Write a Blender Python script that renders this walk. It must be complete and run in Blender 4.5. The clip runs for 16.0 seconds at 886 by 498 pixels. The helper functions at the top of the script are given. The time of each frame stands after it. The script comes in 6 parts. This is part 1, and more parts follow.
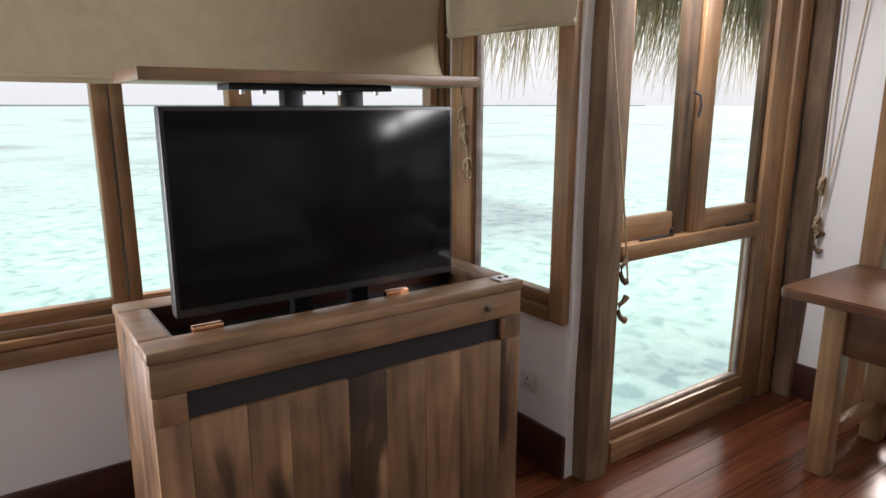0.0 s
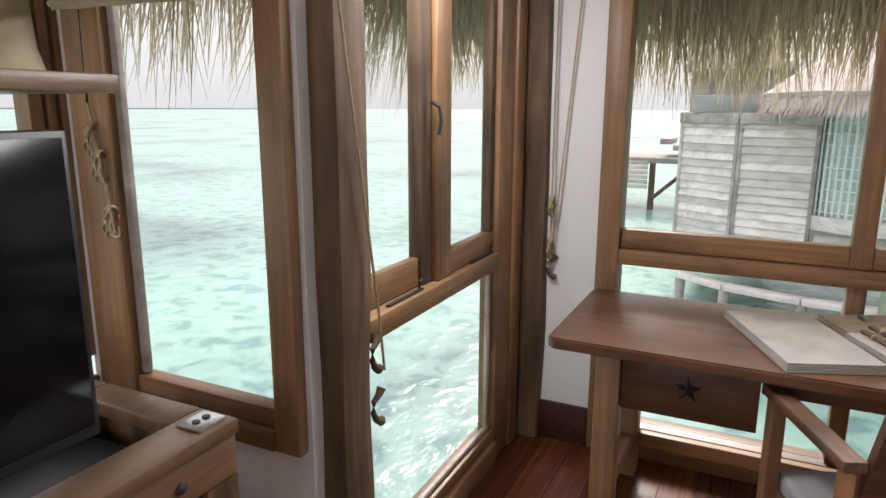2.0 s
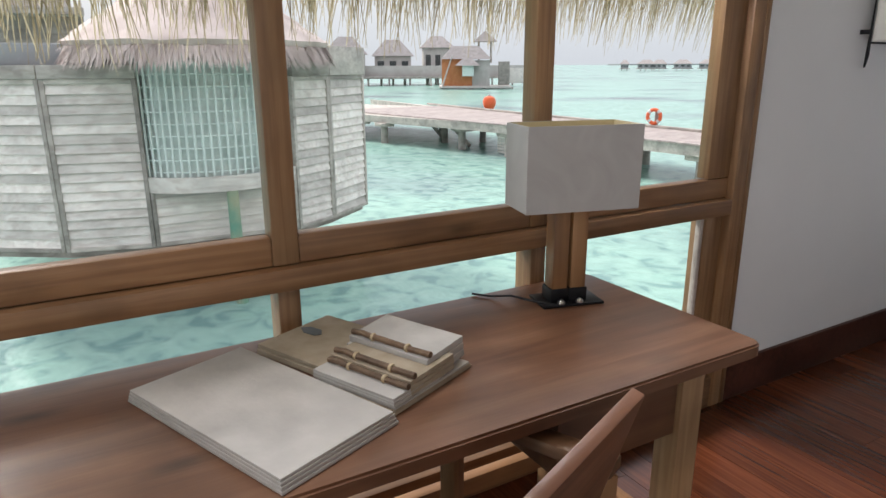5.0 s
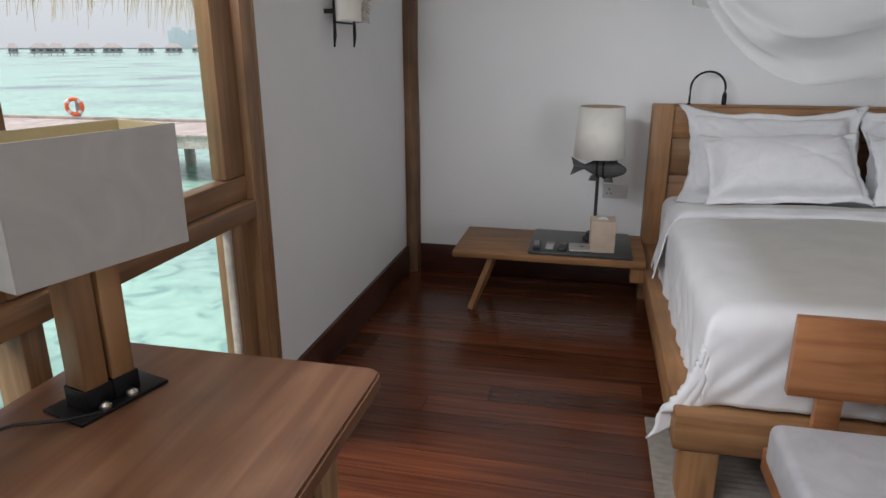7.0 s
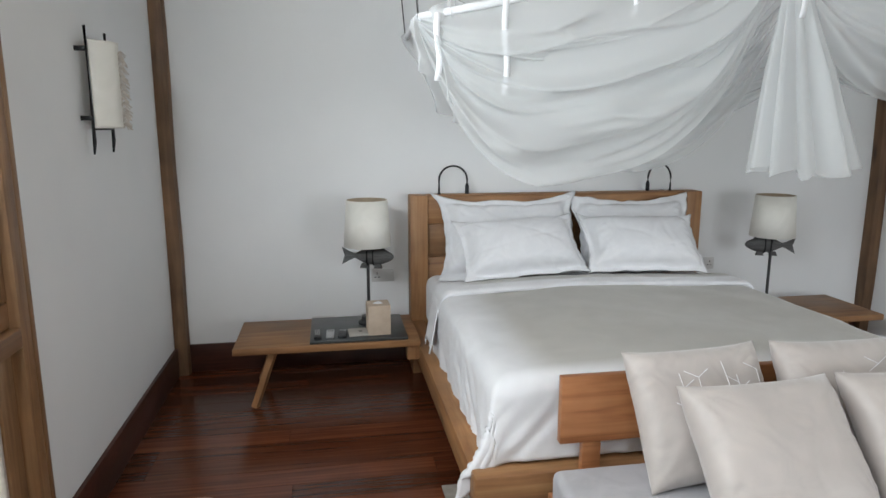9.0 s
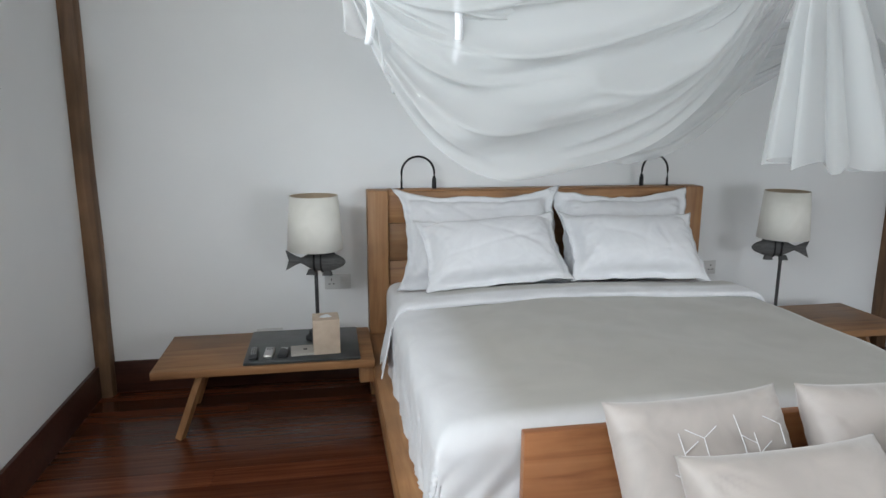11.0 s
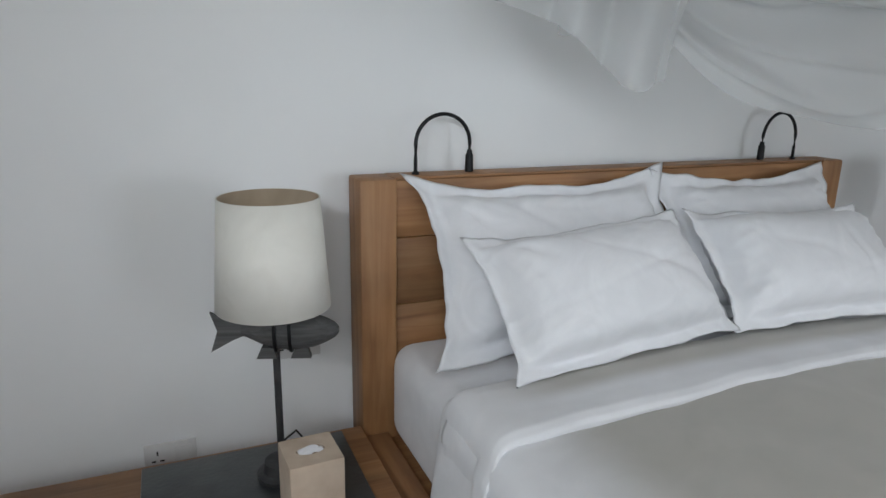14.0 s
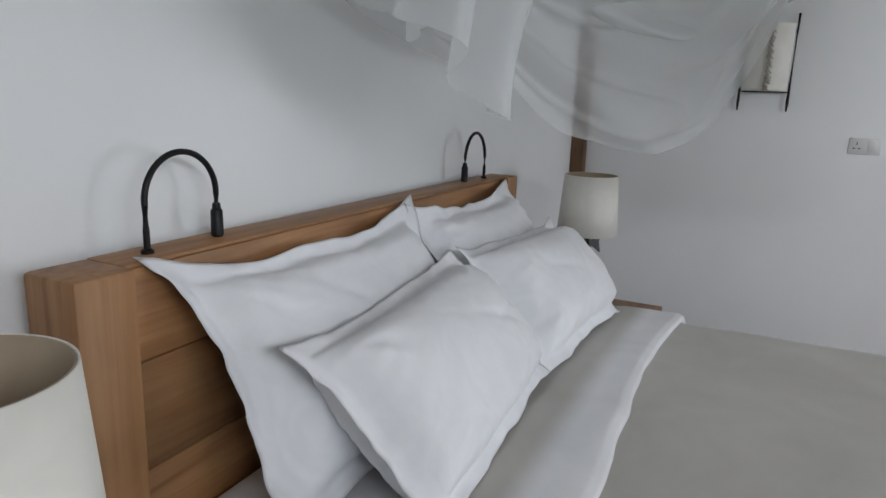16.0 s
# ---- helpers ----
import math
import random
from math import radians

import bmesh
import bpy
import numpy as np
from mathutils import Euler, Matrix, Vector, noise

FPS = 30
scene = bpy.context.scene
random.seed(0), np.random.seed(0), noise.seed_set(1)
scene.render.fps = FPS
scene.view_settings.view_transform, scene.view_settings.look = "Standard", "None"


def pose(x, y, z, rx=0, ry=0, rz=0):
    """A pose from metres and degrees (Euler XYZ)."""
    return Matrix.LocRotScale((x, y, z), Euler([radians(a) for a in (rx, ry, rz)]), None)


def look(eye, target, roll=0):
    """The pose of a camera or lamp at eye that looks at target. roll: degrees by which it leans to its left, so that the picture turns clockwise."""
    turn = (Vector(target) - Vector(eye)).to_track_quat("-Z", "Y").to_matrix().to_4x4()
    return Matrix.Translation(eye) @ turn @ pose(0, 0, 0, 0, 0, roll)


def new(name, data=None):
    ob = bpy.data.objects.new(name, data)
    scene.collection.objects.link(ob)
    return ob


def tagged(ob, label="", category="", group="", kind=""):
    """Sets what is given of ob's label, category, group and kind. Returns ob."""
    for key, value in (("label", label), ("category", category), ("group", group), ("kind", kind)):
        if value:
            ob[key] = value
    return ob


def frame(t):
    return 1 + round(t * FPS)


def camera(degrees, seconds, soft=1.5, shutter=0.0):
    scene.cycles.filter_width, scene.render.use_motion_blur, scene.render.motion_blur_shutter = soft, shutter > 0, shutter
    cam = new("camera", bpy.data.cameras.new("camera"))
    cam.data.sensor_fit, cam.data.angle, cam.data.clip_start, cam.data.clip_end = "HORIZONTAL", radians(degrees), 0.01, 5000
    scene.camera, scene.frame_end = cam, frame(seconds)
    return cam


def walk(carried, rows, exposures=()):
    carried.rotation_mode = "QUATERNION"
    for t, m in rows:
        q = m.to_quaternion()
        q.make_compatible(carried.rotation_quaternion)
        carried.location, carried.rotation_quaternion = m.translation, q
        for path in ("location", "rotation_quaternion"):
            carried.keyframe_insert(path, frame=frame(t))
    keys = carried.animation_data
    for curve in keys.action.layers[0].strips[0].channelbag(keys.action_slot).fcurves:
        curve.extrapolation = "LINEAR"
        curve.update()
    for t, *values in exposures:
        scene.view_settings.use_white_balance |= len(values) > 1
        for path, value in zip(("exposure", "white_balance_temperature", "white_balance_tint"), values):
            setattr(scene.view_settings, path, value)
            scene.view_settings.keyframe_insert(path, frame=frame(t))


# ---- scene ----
cam = camera(68.6, 16.0)
METRES, EYE, TILT, LEAN, TURN = 6.4, 1.504, 0.0, 0.0, -34.9
ROWS = [
    (0.0, 0.0, 0.0, 0.0, 0.01, -12.51, -0.06),
    (0.5, 0.0004, 0.0369, -0.0, -6.22, -12.19, -0.11),
    (1.0, 0.0121, 0.0771, 0.0053, -13.73, -12.19, -0.11),
    (1.5, 0.0105, 0.1112, 0.0039, -21.44, -12.17, -0.11),
    (2.0, 0.0073, 0.1417, 0.0052, -29.07, -12.18, -0.17),
    (2.5, 0.0238, 0.1699, 0.0052, -36.88, -12.37, -0.06),
    (3.0, 0.0378, 0.1957, 0.0031, -46.07, -13.08, 0.01),
    (5.5, 0.1667, 0.2618, -0.0036, -95.67, -16.3, 0.17),
    (6.0, 0.1995, 0.2539, -0.0041, -107.34, -16.71, 0.07),
    (6.5, 0.216, 0.2567, -0.0053, -120.38, -17.29, 0.12),
    (7.0, 0.2313, 0.2664, -0.0064, -132.36, -17.25, 0.09),
    (7.5, 0.2418, 0.2657, -0.0041, -138.94, -16.01, -0.03),
    (8.0, 0.245, 0.2735, -0.0001, -145.54, -14.12, -0.06),
    (8.5, 0.2436, 0.2873, 0.0074, -150.95, -12.04, -0.1),
    (9.0, 0.2395, 0.2984, 0.0124, -154.95, -10.7, -0.07),
    (11.5, 0.2706, 0.1683, 0.0024, -155.24, -11.85, -0.3),
    (12.0, 0.3063, 0.1314, -0.0015, -153.36, -12.64, -0.36),
    (12.5, 0.3451, 0.1056, -0.006, -153.98, -13.42, -0.48),
    (13.0, 0.3823, 0.0807, -0.0068, -156.52, -14.06, -0.6),
    (13.5, 0.4146, 0.0382, -0.0081, -161.39, -14.75, -0.85),
    (14.0, 0.4456, 0.0047, -0.0102, -167.97, -14.79, -1.09),
    (14.5, 0.4792, -0.016, -0.0072, -176.08, -14.46, -1.49),
    (15.0, 0.5015, -0.0507, -0.0061, -186.14, -13.94, -1.81),
    (15.5, 0.5207, -0.0747, -0.007, -197.14, -13.31, -2.11),
    (16.0, 0.5384, -0.0969, -0.0096, -208.96, -12.75, -2.16),
]
walk(cam, [(t, pose(0, 0, EYE, TILT, LEAN, TURN) @ pose(METRES * x, METRES * y, METRES * z, 90 + pitch, roll, yaw)) for t, x, y, z, yaw, pitch, roll in ROWS],
     [(0.0, 0.5, 6650.0, 17.0), (2.5, 0.32, 6700.0, 16.0), (5.0, 0.2, 6450.0, 14.0), (6.8, 0.08, 6450.0, 14.0), (8.2, 0.56, 6450.0, 11.0), (9.5, 0.54, 6250.0, 8.0), (11.5, 0.52, 6200.0, 8.0), (12.5, 0.24, 6200.0, 9.0), (14.5, 0.38, 6200.0, 9.0), (16.0, 0.3, 6250.0, 11.0)])

# ---- world, sun, large lights ----
world = bpy.data.worlds.new("world")
scene.world = world
world.use_nodes = True
wn, wl = world.node_tree.nodes, world.node_tree.links
sky = wn.new("ShaderNodeTexSky")
sky.sky_type = "NISHITA"
sky.sun_disc = False
sky.sun_elevation, sky.sun_rotation = radians(38), radians(72)
sky.dust_density, sky.air_density, sky.ozone_density = 6.0, 1.5, 2.0
cloud = wn.new("ShaderNodeMix")
cloud.data_type = "RGBA"
cloud.inputs[0].default_value = 0.86
# overcast veil: twice as bright overhead as at the horizon
geo = wn.new("ShaderNodeTexCoord")
updown = wn.new("ShaderNodeSeparateXYZ")
rise = wn.new("ShaderNodeMapRange")
rise.inputs["To Min"].default_value, rise.inputs["To Max"].default_value = 0.5, 1.0
veil = wn.new("ShaderNodeMix")
veil.data_type, veil.blend_type = "RGBA", "MULTIPLY"
veil.inputs[0].default_value = 1
veil.inputs[6].default_value = (14.6, 14.9, 15.9, 1)
wl.new(geo.outputs["Generated"], updown.inputs[0])
wl.new(updown.outputs[2], rise.inputs[0])
wl.new(rise.outputs[0], veil.inputs[7])
wl.new(veil.outputs[2], cloud.inputs[7])
wl.new(sky.outputs[0], cloud.inputs[6])
wl.new(cloud.outputs[2], wn["Background"].inputs[0])
wn["Background"].inputs[1].default_value = 0.1
sun = new("sun", bpy.data.lights.new("sun", "SUN"))
sun.data.energy, sun.data.angle, sun.data.color = 4.0, radians(14), (1, 0.94, 0.86)
sun.matrix_basis = look((20.0, 6.3, 16.4), (0, 0, 0))


def window_light(name, centre, target, sx, sy, watts):
    la = bpy.data.lights.new(name, "AREA")
    la.shape, la.size, la.size_y, la.energy, la.color = "RECTANGLE", sx, sy, watts, (0.95, 0.98, 1.0)
    ob = new(name, la)
    ob.matrix_basis = look(centre, target)
    return ob


# the sky seen under the eaves, entering through the heads of the windows and the bare end of the bay window
window_light("daylight_east", (3.3, -0.1, 2.22), (0.3, -1.0, 2.2), 2.7, 0.24, 70)
window_light("daylight_north", (2.2, 1.63, 2.24), (2.2, 1.2, 0.0), 0.5, 0.22, 15)
window_light("daylight_bay", (-0.85, 2.34, 1.25), (0.3, -3.0, 1.7), 1.3, 1.3, 38)

# ---- materials ----


def material(name):
    m = bpy.data.materials.new(name)
    m.use_nodes = True
    return m, m.node_tree.nodes, m.node_tree.links, m.node_tree.nodes["Principled BSDF"]


def ramp(nodes, stops):
    r = nodes.new("ShaderNodeValToRGB")
    e = r.color_ramp.elements
    while len(e) < len(stops):
        e.new(0.5)
    for s, (p, c) in zip(e, stops):
        s.position, s.color = p, (*c, 1)
    return r


def coords(nodes, links, scale, random_shift=True):
    tc = nodes.new("ShaderNodeTexCoord")
    mp = nodes.new("ShaderNodeMapping")
    mp.inputs["Scale"].default_value = scale
    links.new(tc.outputs["Object"], mp.inputs["Vector"])
    if random_shift:
        oi = nodes.new("ShaderNodeObjectInfo")
        mul = nodes.new("ShaderNodeMath")
        mul.operation, mul.inputs[1].default_value = "MULTIPLY", 37.0
        links.new(oi.outputs["Random"], mul.inputs[0])
        links.new(mul.outputs[0], mp.inputs["Location"])
    return mp


def bumped(nodes, links, bsdf, sources, strength, distance=0.002):
    prev = None
    for out in sources:
        b = nodes.new("ShaderNodeBump")
        b.inputs["Strength"].default_value, b.inputs["Distance"].default_value = strength, distance
        links.new(out, b.inputs["Height"])
        if prev:
            links.new(prev, b.inputs["Normal"])
        prev = b.outputs[0]
    links.new(prev, bsdf.inputs["Normal"])


def wood(name, dark, mid, light, axis="z", rough=0.5, grain=1.0, tint=0.25, blotch=0.5, bump=0.25, coat=0.0, stain=0.0, uneven=0.11, knots=0.0, gloss=0.5):
    """Wood with grain along one axis, per-piece tint, blotches and knots."""
    m, n, l, b = material(name)
    long, across = 1.3, 30.0 * grain
    s = {"x": (long, across, across), "y": (across, long, across), "z": (across, across, long)}[axis]
    mp = coords(n, l, s)
    t1 = n.new("ShaderNodeTexNoise")
    t1.inputs["Scale"].default_value, t1.inputs["Detail"].default_value, t1.inputs["Distortion"].default_value = 1.3, 8, 0.7
    l.new(mp.outputs[0], t1.inputs["Vector"])
    r = ramp(n, [(0.22, dark), (0.5, mid), (0.8, light)])
    l.new(t1.outputs[0], r.inputs[0])
    fine = n.new("ShaderNodeTexNoise")
    fine.inputs["Scale"].default_value, fine.inputs["Detail"].default_value = 9, 3
    l.new(mp.outputs[0], fine.inputs["Vector"])
    mp2 = coords(n, l, (2.3, 2.3, 2.3))
    big = n.new("ShaderNodeTexNoise")
    big.inputs["Scale"].default_value, big.inputs["Detail"].default_value = 1.5, 4
    l.new(mp2.outputs[0], big.inputs["Vector"])
    br = ramp(n, [(0.35, (1 - blotch,) * 3), (0.6, (1, 1, 1))])
    l.new(big.outputs[0], br.inputs[0])
    mul = n.new("ShaderNodeMix")
    mul.data_type, mul.blend_type = "RGBA", "MULTIPLY"
    mul.inputs[0].default_value = 1
    l.new(r.outputs[0], mul.inputs[6]), l.new(br.outputs[0], mul.inputs[7])
    if stain:
        st = {"x": (0.7, 4, 4), "y": (4, 0.7, 4), "z": (4, 4, 0.9)}[axis]
        mp3 = coords(n, l, st)
        sn = n.new("ShaderNodeTexNoise")
        sn.inputs["Scale"].default_value, sn.inputs["Detail"].default_value, sn.inputs["Distortion"].default_value = 1.5, 5, 0.3
        l.new(mp3.outputs[0], sn.inputs["Vector"])
        sr = ramp(n, [(0.37, (1 - stain,) * 3), (0.46, (1, 1, 1))] if stain > 0.7 else [(0.3, (1 - stain,) * 3), (0.5, (1, 1, 1))])
        l.new(sn.outputs[0], sr.inputs[0])
        m3 = n.new("ShaderNodeMix")
        m3.data_type, m3.blend_type = "RGBA", "MULTIPLY"
        m3.inputs[0].default_value = 1
        l.new(mul.outputs[2], m3.inputs[6]), l.new(sr.outputs[0], m3.inputs[7])
        mul = m3
    if knots:
        mp4 = coords(n, l, {"x": (1.7, 5, 5), "y": (5, 1.7, 5), "z": (5, 5, 1.7)}[axis])
        kn = n.new("ShaderNodeTexVoronoi")
        kn.inputs["Scale"].default_value = 1.0
        l.new(mp4.outputs[0], kn.inputs["Vector"])
        kr = ramp(n, [(0.02, (1 - knots,) * 3), (0.1, (1 - knots * 0.35,) * 3), (0.16, (1, 1, 1))])
        l.new(kn.outputs["Distance"], kr.inputs[0])
        m4 = n.new("ShaderNodeMix")
        m4.data_type, m4.blend_type = "RGBA", "MULTIPLY"
        m4.inputs[0].default_value = 1
        l.new(mul.outputs[2], m4.inputs[6]), l.new(kr.outputs[0], m4.inputs[7])
        mul = m4
    oi = n.new("ShaderNodeObjectInfo")
    hv = n.new("ShaderNodeHueSaturation")
    mr = n.new("ShaderNodeMapRange")
    mr.inputs["To Min"].default_value, mr.inputs["To Max"].default_value = 1 - tint, 1 + tint
    l.new(oi.outputs["Random"], mr.inputs[0])
    l.new(mr.outputs[0], hv.inputs["Value"])
    l.new(mul.outputs[2], hv.inputs["Color"])
    l.new(hv.outputs[0], b.inputs["Base Color"])
    rr = n.new("ShaderNodeMapRange")
    rr.inputs["To Min"].default_value, rr.inputs["To Max"].default_value = rough - uneven, rough + uneven
    l.new(big.outputs[0], rr.inputs[0])
    l.new(rr.outputs[0], b.inputs["Roughness"])
    b.inputs["Specular IOR Level"].default_value = gloss
    b.inputs["Coat Weight"].default_value, b.inputs["Coat Roughness"].default_value = coat, 0.2
    bumped(n, l, b, [t1.outputs[0], fine.outputs[0]], bump)
    return m


def mottled(name, a, c, scale=6.0, rough=0.7, bump=0.2, bump_scale=None, distance=0.003, metal=0.0, sheen=0.0):
    """Two colours mixed by a broad noise, with a fine relief."""
    m, n, l, b = material(name)
    mp = coords(n, l, (1, 1, 1))
    t = n.new("ShaderNodeTexNoise")
    t.inputs["Scale"].default_value, t.inputs["Detail"].default_value = scale, 6
    l.new(mp.outputs[0], t.inputs["Vector"])
    r = ramp(n, [(0.3, a), (0.7, c)])
    l.new(t.outputs[0], r.inputs[0])
    l.new(r.outputs[0], b.inputs["Base Color"])
    f = n.new("ShaderNodeTexNoise")
    f.inputs["Scale"].default_value, f.inputs["Detail"].default_value = bump_scale or scale * 12, 4
    l.new(mp.outputs[0], f.inputs["Vector"])
    b.inputs["Roughness"].default_value, b.inputs["Metallic"].default_value = rough, metal
    b.inputs["Sheen Weight"].default_value = sheen
    bumped(n, l, b, [t.outputs[0], f.outputs[0]], bump, distance)
    return m


def cloth(name, a, c, weave=900.0, rough=0.9, sheen=0.2, wrinkle=0.25):
    """Woven fabric: soft crease relief and a fine thread."""
    m, n, l, b = material(name)
    mp = coords(n, l, (1, 1, 1))
    t = n.new("ShaderNodeTexNoise")
    t.inputs["Scale"].default_value, t.inputs["Detail"].default_value, t.inputs["Distortion"].default_value = 7, 6, 2.0
    l.new(mp.outputs[0], t.inputs["Vector"])
    r = ramp(n, [(0.3, a), (0.7, c)])
    l.new(t.outputs[0], r.inputs[0])
    l.new(r.outputs[0], b.inputs["Base Color"])
    w = n.new("ShaderNodeTexNoise")
    w.inputs["Scale"].default_value, w.inputs["Detail"].default_value = weave, 1
    l.new(mp.outputs[0], w.inputs["Vector"])
    b.inputs["Roughness"].default_value, b.inputs["Sheen Weight"].default_value = rough, sheen
    b1 = n.new("ShaderNodeBump")
    b1.inputs["Strength"].default_value, b1.inputs["Distance"].default_value = wrinkle, 0.006
    l.new(t.outputs[0], b1.inputs["Height"])
    b2 = n.new("ShaderNodeBump")
    b2.inputs["Strength"].default_value, b2.inputs["Distance"].default_value = 0.15, 0.001
    l.new(w.outputs[0], b2.inputs["Height"])
    l.new(b1.outputs[0], b2.inputs["Normal"])
    l.new(b2.outputs[0], b.inputs["Normal"])
    return m


def plain(name, color, rough=0.5, metal=0.0):
    m, n, l, b = material(name)
    b.inputs["Base Color"].default_value = (*color, 1)
    b.inputs["Roughness"].default_value, b.inputs["Metallic"].default_value = rough, metal
    return m


M_FRAME_Z = wood("teak_frame_upright", (0.19, 0.095, 0.042), (0.3, 0.165, 0.078), (0.41, 0.25, 0.13), "z", 0.45, 1.0, 0.2, 0.25, 0.2, 0.0, 0.35, 0.11, 0.5)
M_FRAME_X = wood("teak_frame_x", (0.19, 0.095, 0.042), (0.3, 0.165, 0.078), (0.41, 0.25, 0.13), "x", 0.45, 1.0, 0.2, 0.25, 0.2, 0.0, 0.35, 0.11, 0.5)
M_FRAME_Y = wood("teak_frame_y", (0.16, 0.077, 0.035), (0.25, 0.13, 0.06), (0.34, 0.195, 0.098), "y", 0.45, 1.0, 0.2, 0.25, 0.2, 0.0, 0.35, 0.11, 0.5)
M_POST = wood("driftwood_post", (0.075, 0.044, 0.026), (0.16, 0.097, 0.056), (0.27, 0.175, 0.105), "z", 0.7, 0.5, 0.1, 0.4, 0.6, 0.0, 0.5, 0.11, 0.7)
M_POST_BROWN = wood("brown_post", (0.095, 0.046, 0.021), (0.18, 0.095, 0.044), (0.27, 0.155, 0.078), "z", 0.55, 0.6, 0.1, 0.35, 0.4, 0.0, 0.4, 0.11, 0.75)
M_BASE = wood("dark_baseboard", (0.04, 0.014, 0.01), (0.065, 0.023, 0.015), (0.095, 0.036, 0.023), "x", 0.35)
M_FLOOR = wood("floor_hardwood", (0.055, 0.0145, 0.0068), (0.1, 0.029, 0.0125), (0.16, 0.053, 0.022), "x", 0.2, 1.3, 0.34, 0.15, 0.02, 0.0, 0.0, 0.02, 0.0, 0.4)
M_DESK = wood("desk_wood", (0.1, 0.041, 0.021), (0.148, 0.068, 0.036), (0.2, 0.105, 0.059), "y", 0.36, 0.6, 0.08, 0.3, 0.15, 0.0, 0.3, 0.08, 0.7)
M_DESK_LEG = wood("desk_leg_wood", (0.24, 0.13, 0.06), (0.36, 0.215, 0.105), (0.46, 0.3, 0.16), "z", 0.5, 0.8, 0.15, 0.3, 0.2, 0.0, 0.0, 0.1, 0.4)
M_CAB = wood("cabinet_wood", (0.1, 0.05, 0.026), (0.21, 0.115, 0.06), (0.32, 0.19, 0.1), "z", 0.5, 0.5, 0.28, 0.4, 0.25, 0.0, 0.8)
M_CAB_X = wood("cabinet_top_wood", (0.15, 0.08, 0.042), (0.25, 0.145, 0.078), (0.35, 0.22, 0.125), "x", 0.4, 0.6, 0.1, 0.4, 0.25, 0.0, 0.3)
M_HEAD_X = wood("bed_wood_x", (0.2, 0.088, 0.034), (0.32, 0.16, 0.066), (0.42, 0.235, 0.108), "x", 0.5, 0.7, 0.15, 0.3, 0.25, 0.0, 0.25, 0.11, 0.6)
M_HEAD_Y = wood("bed_wood_y", (0.2, 0.088, 0.034), (0.32, 0.16, 0.066), (0.42, 0.235, 0.108), "y", 0.5, 0.7, 0.15, 0.3, 0.25, 0.0, 0.25, 0.11, 0.6)
M_HEAD_Z = wood("bed_wood_z", (0.2, 0.088, 0.034), (0.32, 0.16, 0.066), (0.42, 0.235, 0.108), "z", 0.5, 0.7, 0.15, 0.3, 0.25, 0.0, 0.25, 0.11, 0.6)
M_SOFA_X = wood("sofa_wood", (0.2, 0.07, 0.025), (0.34, 0.14, 0.055), (0.44, 0.2, 0.085), "x", 0.4, 0.7, 0.06, 0.25)
M_GREY_WOOD = wood("weathered_wood", (0.34, 0.29, 0.26), (0.5, 0.44, 0.4), (0.62, 0.56, 0.52), "y", 0.85, 0.5, 0.3, 0.35, 0.4)
M_GREY_PALE = wood("pale_weathered_wood", (0.62, 0.52, 0.48), (0.8, 0.715, 0.67), (0.9, 0.84, 0.8), "y", 0.85, 0.5, 0.22, 0.2, 0.3)
M_WALL = mottled("white_plaster", (0.76, 0.775, 0.79), (0.82, 0.83, 0.84), 1.2, 0.8, 0.12, 9, 0.006)
M_ROUGH_WALL = mottled("rough_plaster", (0.72, 0.73, 0.75), (0.82, 0.83, 0.84), 5, 0.8, 0.5, 22, 0.012)
M_CEIL = wood("ceiling_boards", (0.2, 0.15, 0.1), (0.28, 0.22, 0.155), (0.36, 0.29, 0.21), "x", 0.6, 1.0, 0.1, 0.15)
M_LINEN = cloth("white_linen", (0.72, 0.73, 0.76), (0.78, 0.79, 0.82))
M_BEIGE = cloth("beige_coverlet", (0.4, 0.385, 0.35), (0.46, 0.445, 0.4), 700, 0.55, 0.4, 0.15)
M_CUSHION = cloth("taupe_satin", (0.4, 0.365, 0.345), (0.45, 0.41, 0.385), 900, 0.5, 0.4, 0.2)
M_GREY_FABRIC = cloth("grey_upholstery", (0.34, 0.34, 0.36), (0.4, 0.4, 0.42), 1200, 0.85, 0.1, 0.05)
M_BLIND = cloth("cream_blind", (0.45, 0.38, 0.25), (0.52, 0.44, 0.3), 800, 0.9, 0.1, 0.15)
M_SHADE = cloth("lamp_shade_fabric", (0.72, 0.71, 0.66), (0.78, 0.77, 0.72), 1400, 0.95, 0.05, 0.02)
M_LINING = cloth("shade_lining_paper", (0.36, 0.29, 0.21), (0.42, 0.34, 0.25), 1400, 0.95, 0.0, 0.02)
M_GOLD_LINING = cloth("gold_lining_paper", (0.5, 0.42, 0.24), (0.56, 0.48, 0.3), 1400, 0.95, 0.0, 0.02)
M_CARVED = wood("carved_grey_wood", (0.05, 0.05, 0.05), (0.085, 0.085, 0.086), (0.13, 0.13, 0.13), "x", 0.7, 4.0, 0.1, 0.3, 0.7)
M_BOX_SHADE = cloth("grey_lamp_fabric", (0.36, 0.345, 0.33), (0.4, 0.385, 0.37), 1400, 0.95, 0.05, 0.02)
M_BLACK = plain("black_metal", (0.012, 0.012, 0.014), 0.45, 0.6)
M_IRON = mottled("dark_iron", (0.03, 0.03, 0.032), (0.07, 0.07, 0.072), 14, 0.55, 0.4, 90, 0.003, 0.5)
M_TV = plain("black_screen", (0.006, 0.006, 0.008), 0.14)
M_TV.node_tree.nodes["Principled BSDF"].inputs["Specular IOR Level"].default_value = 0.16
